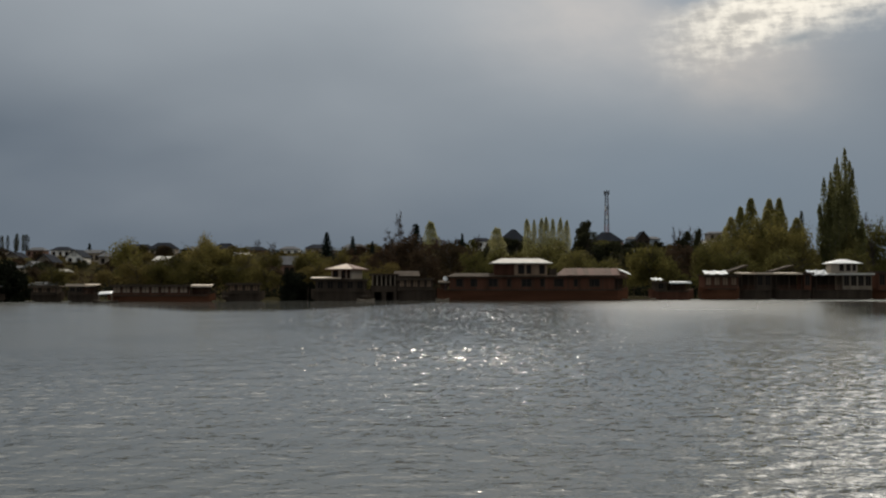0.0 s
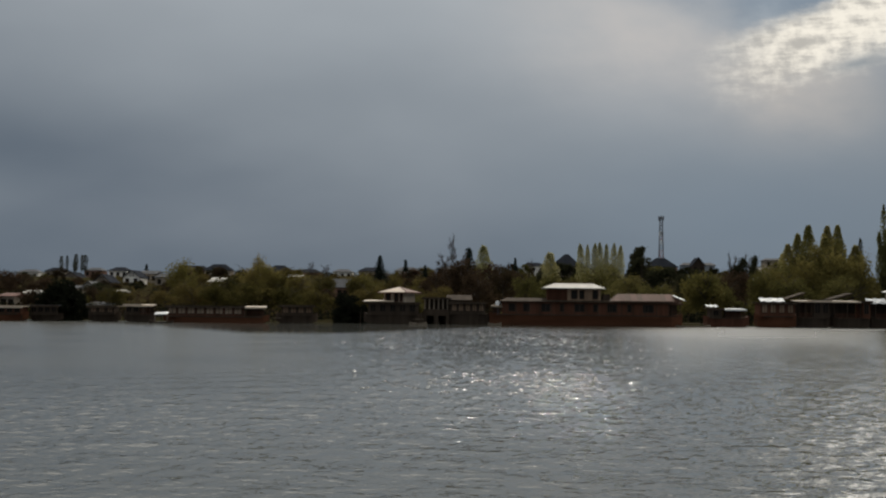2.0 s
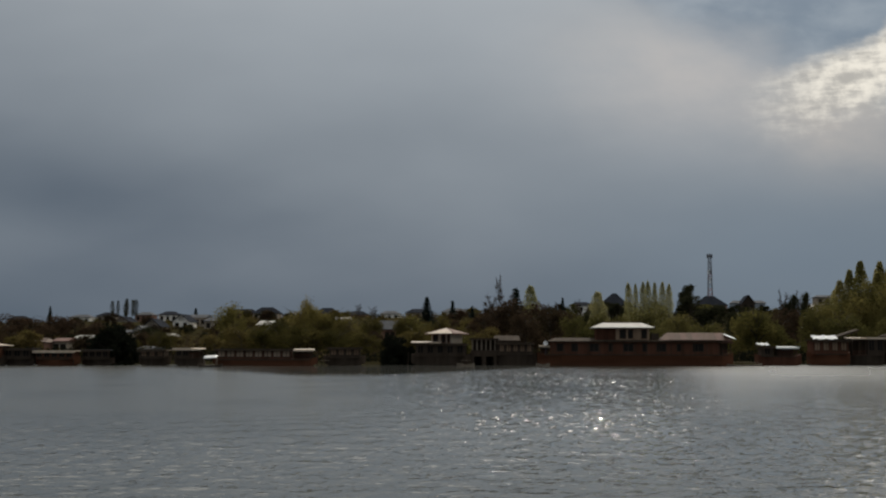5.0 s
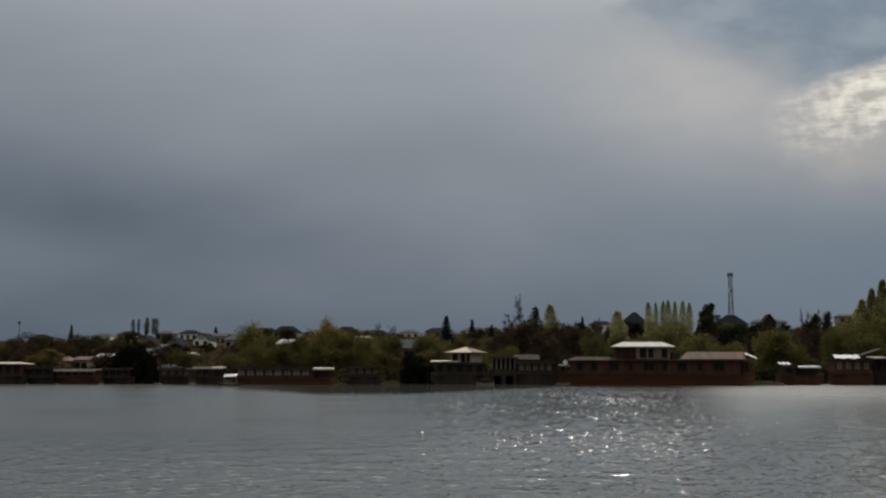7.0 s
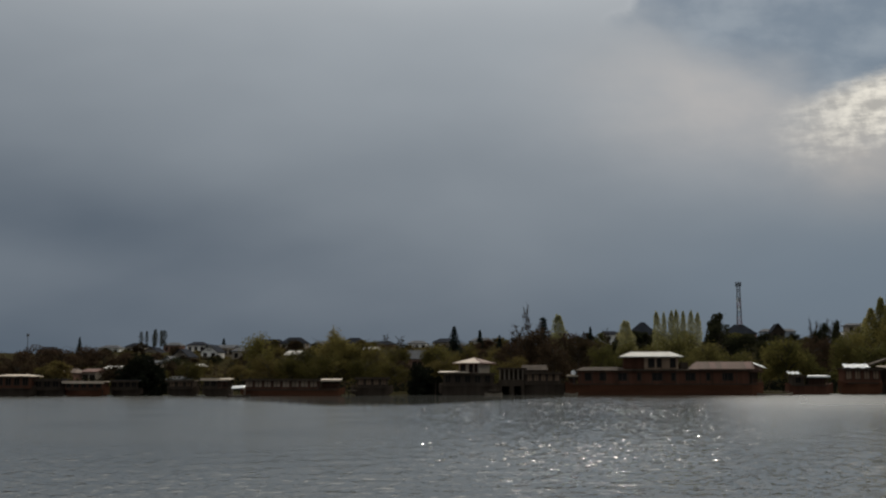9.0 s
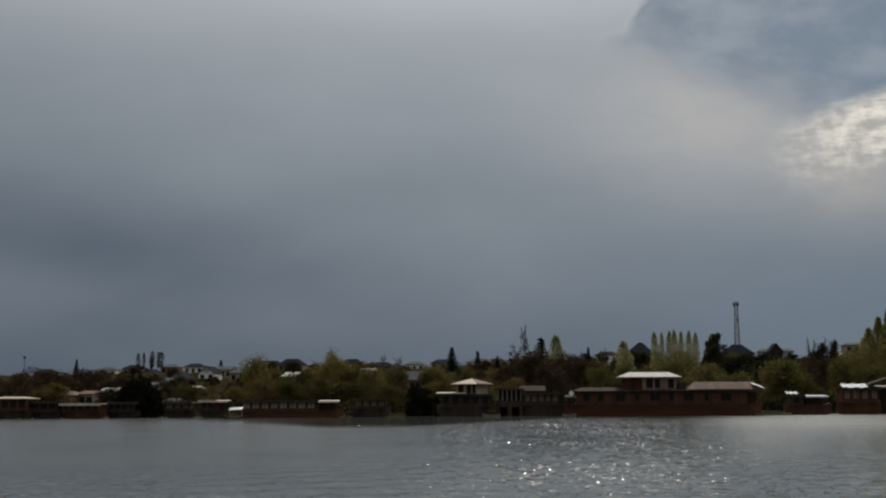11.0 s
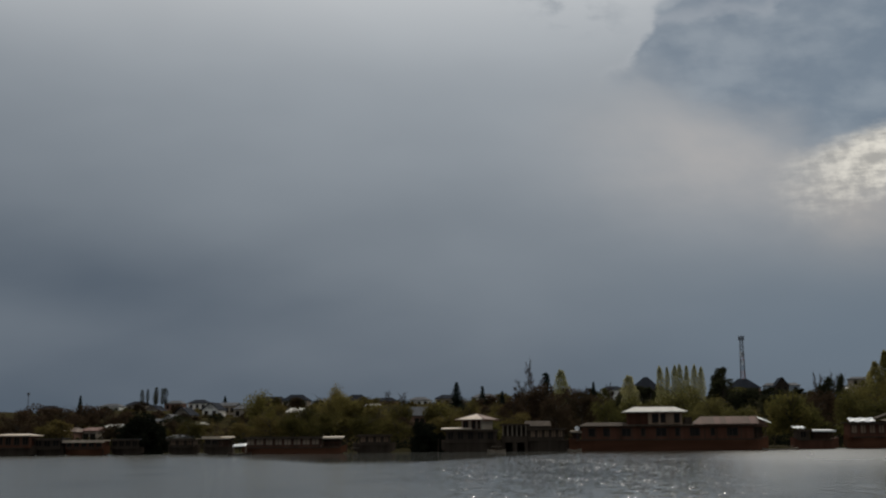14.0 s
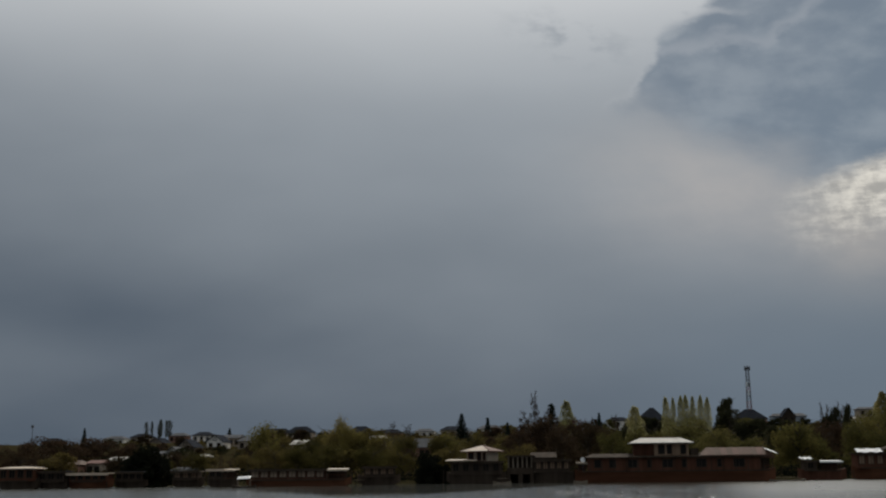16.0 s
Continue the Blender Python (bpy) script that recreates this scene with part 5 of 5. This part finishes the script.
def tarp(x, y, z, w, d, turn, label, tilt=12):
    ob = bmesh.new()
    n = 8
    grid = [[ob.verts.new((w * i / n, d * j / 4, 0.12 * math.sin(i * 1.9) * math.cos(j * 1.4) + 0.14)) for i in range(n + 1)] for j in range(5)]
    for a, b in zip(grid, grid[1:]):
        for i in range(n):
            ob.faces.new((a[i], a[i + 1], b[i + 1], b[i]))
    ext = bmesh.ops.extrude_face_region(ob, geom=list(ob.faces))
    bmesh.ops.translate(ob, verts=[v for v in ext["geom"] if isinstance(v, bmesh.types.BMVert)], vec=(0, 0, -0.1))
    o = part("tarpaulin", ob, TARP)
    o.matrix_basis = pose(x, y, z, tilt, 0, turn)
    return tagged(o, label, "tarpaulin")


tarp(48.20, 211.9, 4.62, 4.38, 2.2, 0, "crumpled white tarpaulin on a houseboat roof", 17)
tarp(37.87, 208, 3.52, 2.05, 1.6, 8, "white sheet on a small houseboat roof")
tarp(68.6, 215.6, 4.55, 3.7, 1.9, 2, "white sheet hung over a roof edge", 27)


# ---- mooring poles and gangplanks ----
def mooring_pole(x, y, top, lean):
    ob = thing("mooring_pole", "dark wooden mooring pole standing in the water", "pole", pose(x, y, 0, 0, lean, 0), "mooring poles")
    part("shaft", beam(bmesh.new(), (0, 0, -2.0), (0, 0, top), 0.09, 0.06, 7), TIMBER_DARK, ob)


for i, (x, y) in enumerate(((-58.87, 177), (-36.52, 184), (-23.29, 196.5), (-12.80, 196), (-1.54, 195.5), (33.37, 202), (46.71, 209), (54.36, 211), (68.45, 213), (-79.58, 174), (-74.11, 176.5))):
    mooring_pole(x, y, 1.6 + 0.35 * (i % 3), (-3, 2, 4)[i % 3])


def gangplank(x, y, length, z, label):
    """A plank walk on short piles from boat to bank."""
    ob = thing("gangplank", label, "gangplank", pose(x, y, 0))
    part("plank", box((0, length, 0, 0.5, z, z + 0.07)), TIMBER_GREY, ob)
    part("plank", box((0, length, 0.55, 1.05, z, z + 0.07)), TIMBER_GREY, ob)
    for k in (0.15, 0.5, 0.85):
        part("pile", box((length * k - 0.06, length * k + 0.06, 0.45, 0.6, -2.0, z)), TIMBER_DARK, ob)


gangplank(31.72, 204.5, 5.42, 0.55, "grey plank walk along the dark bank")
gangplank(-37.20, 189.5, 1.49, 0.8, "grey plank walk between two houseboats")
gangplank(-14.24, 197.2, 1.76, 0.8, "grey plank walk beside the boathouse")
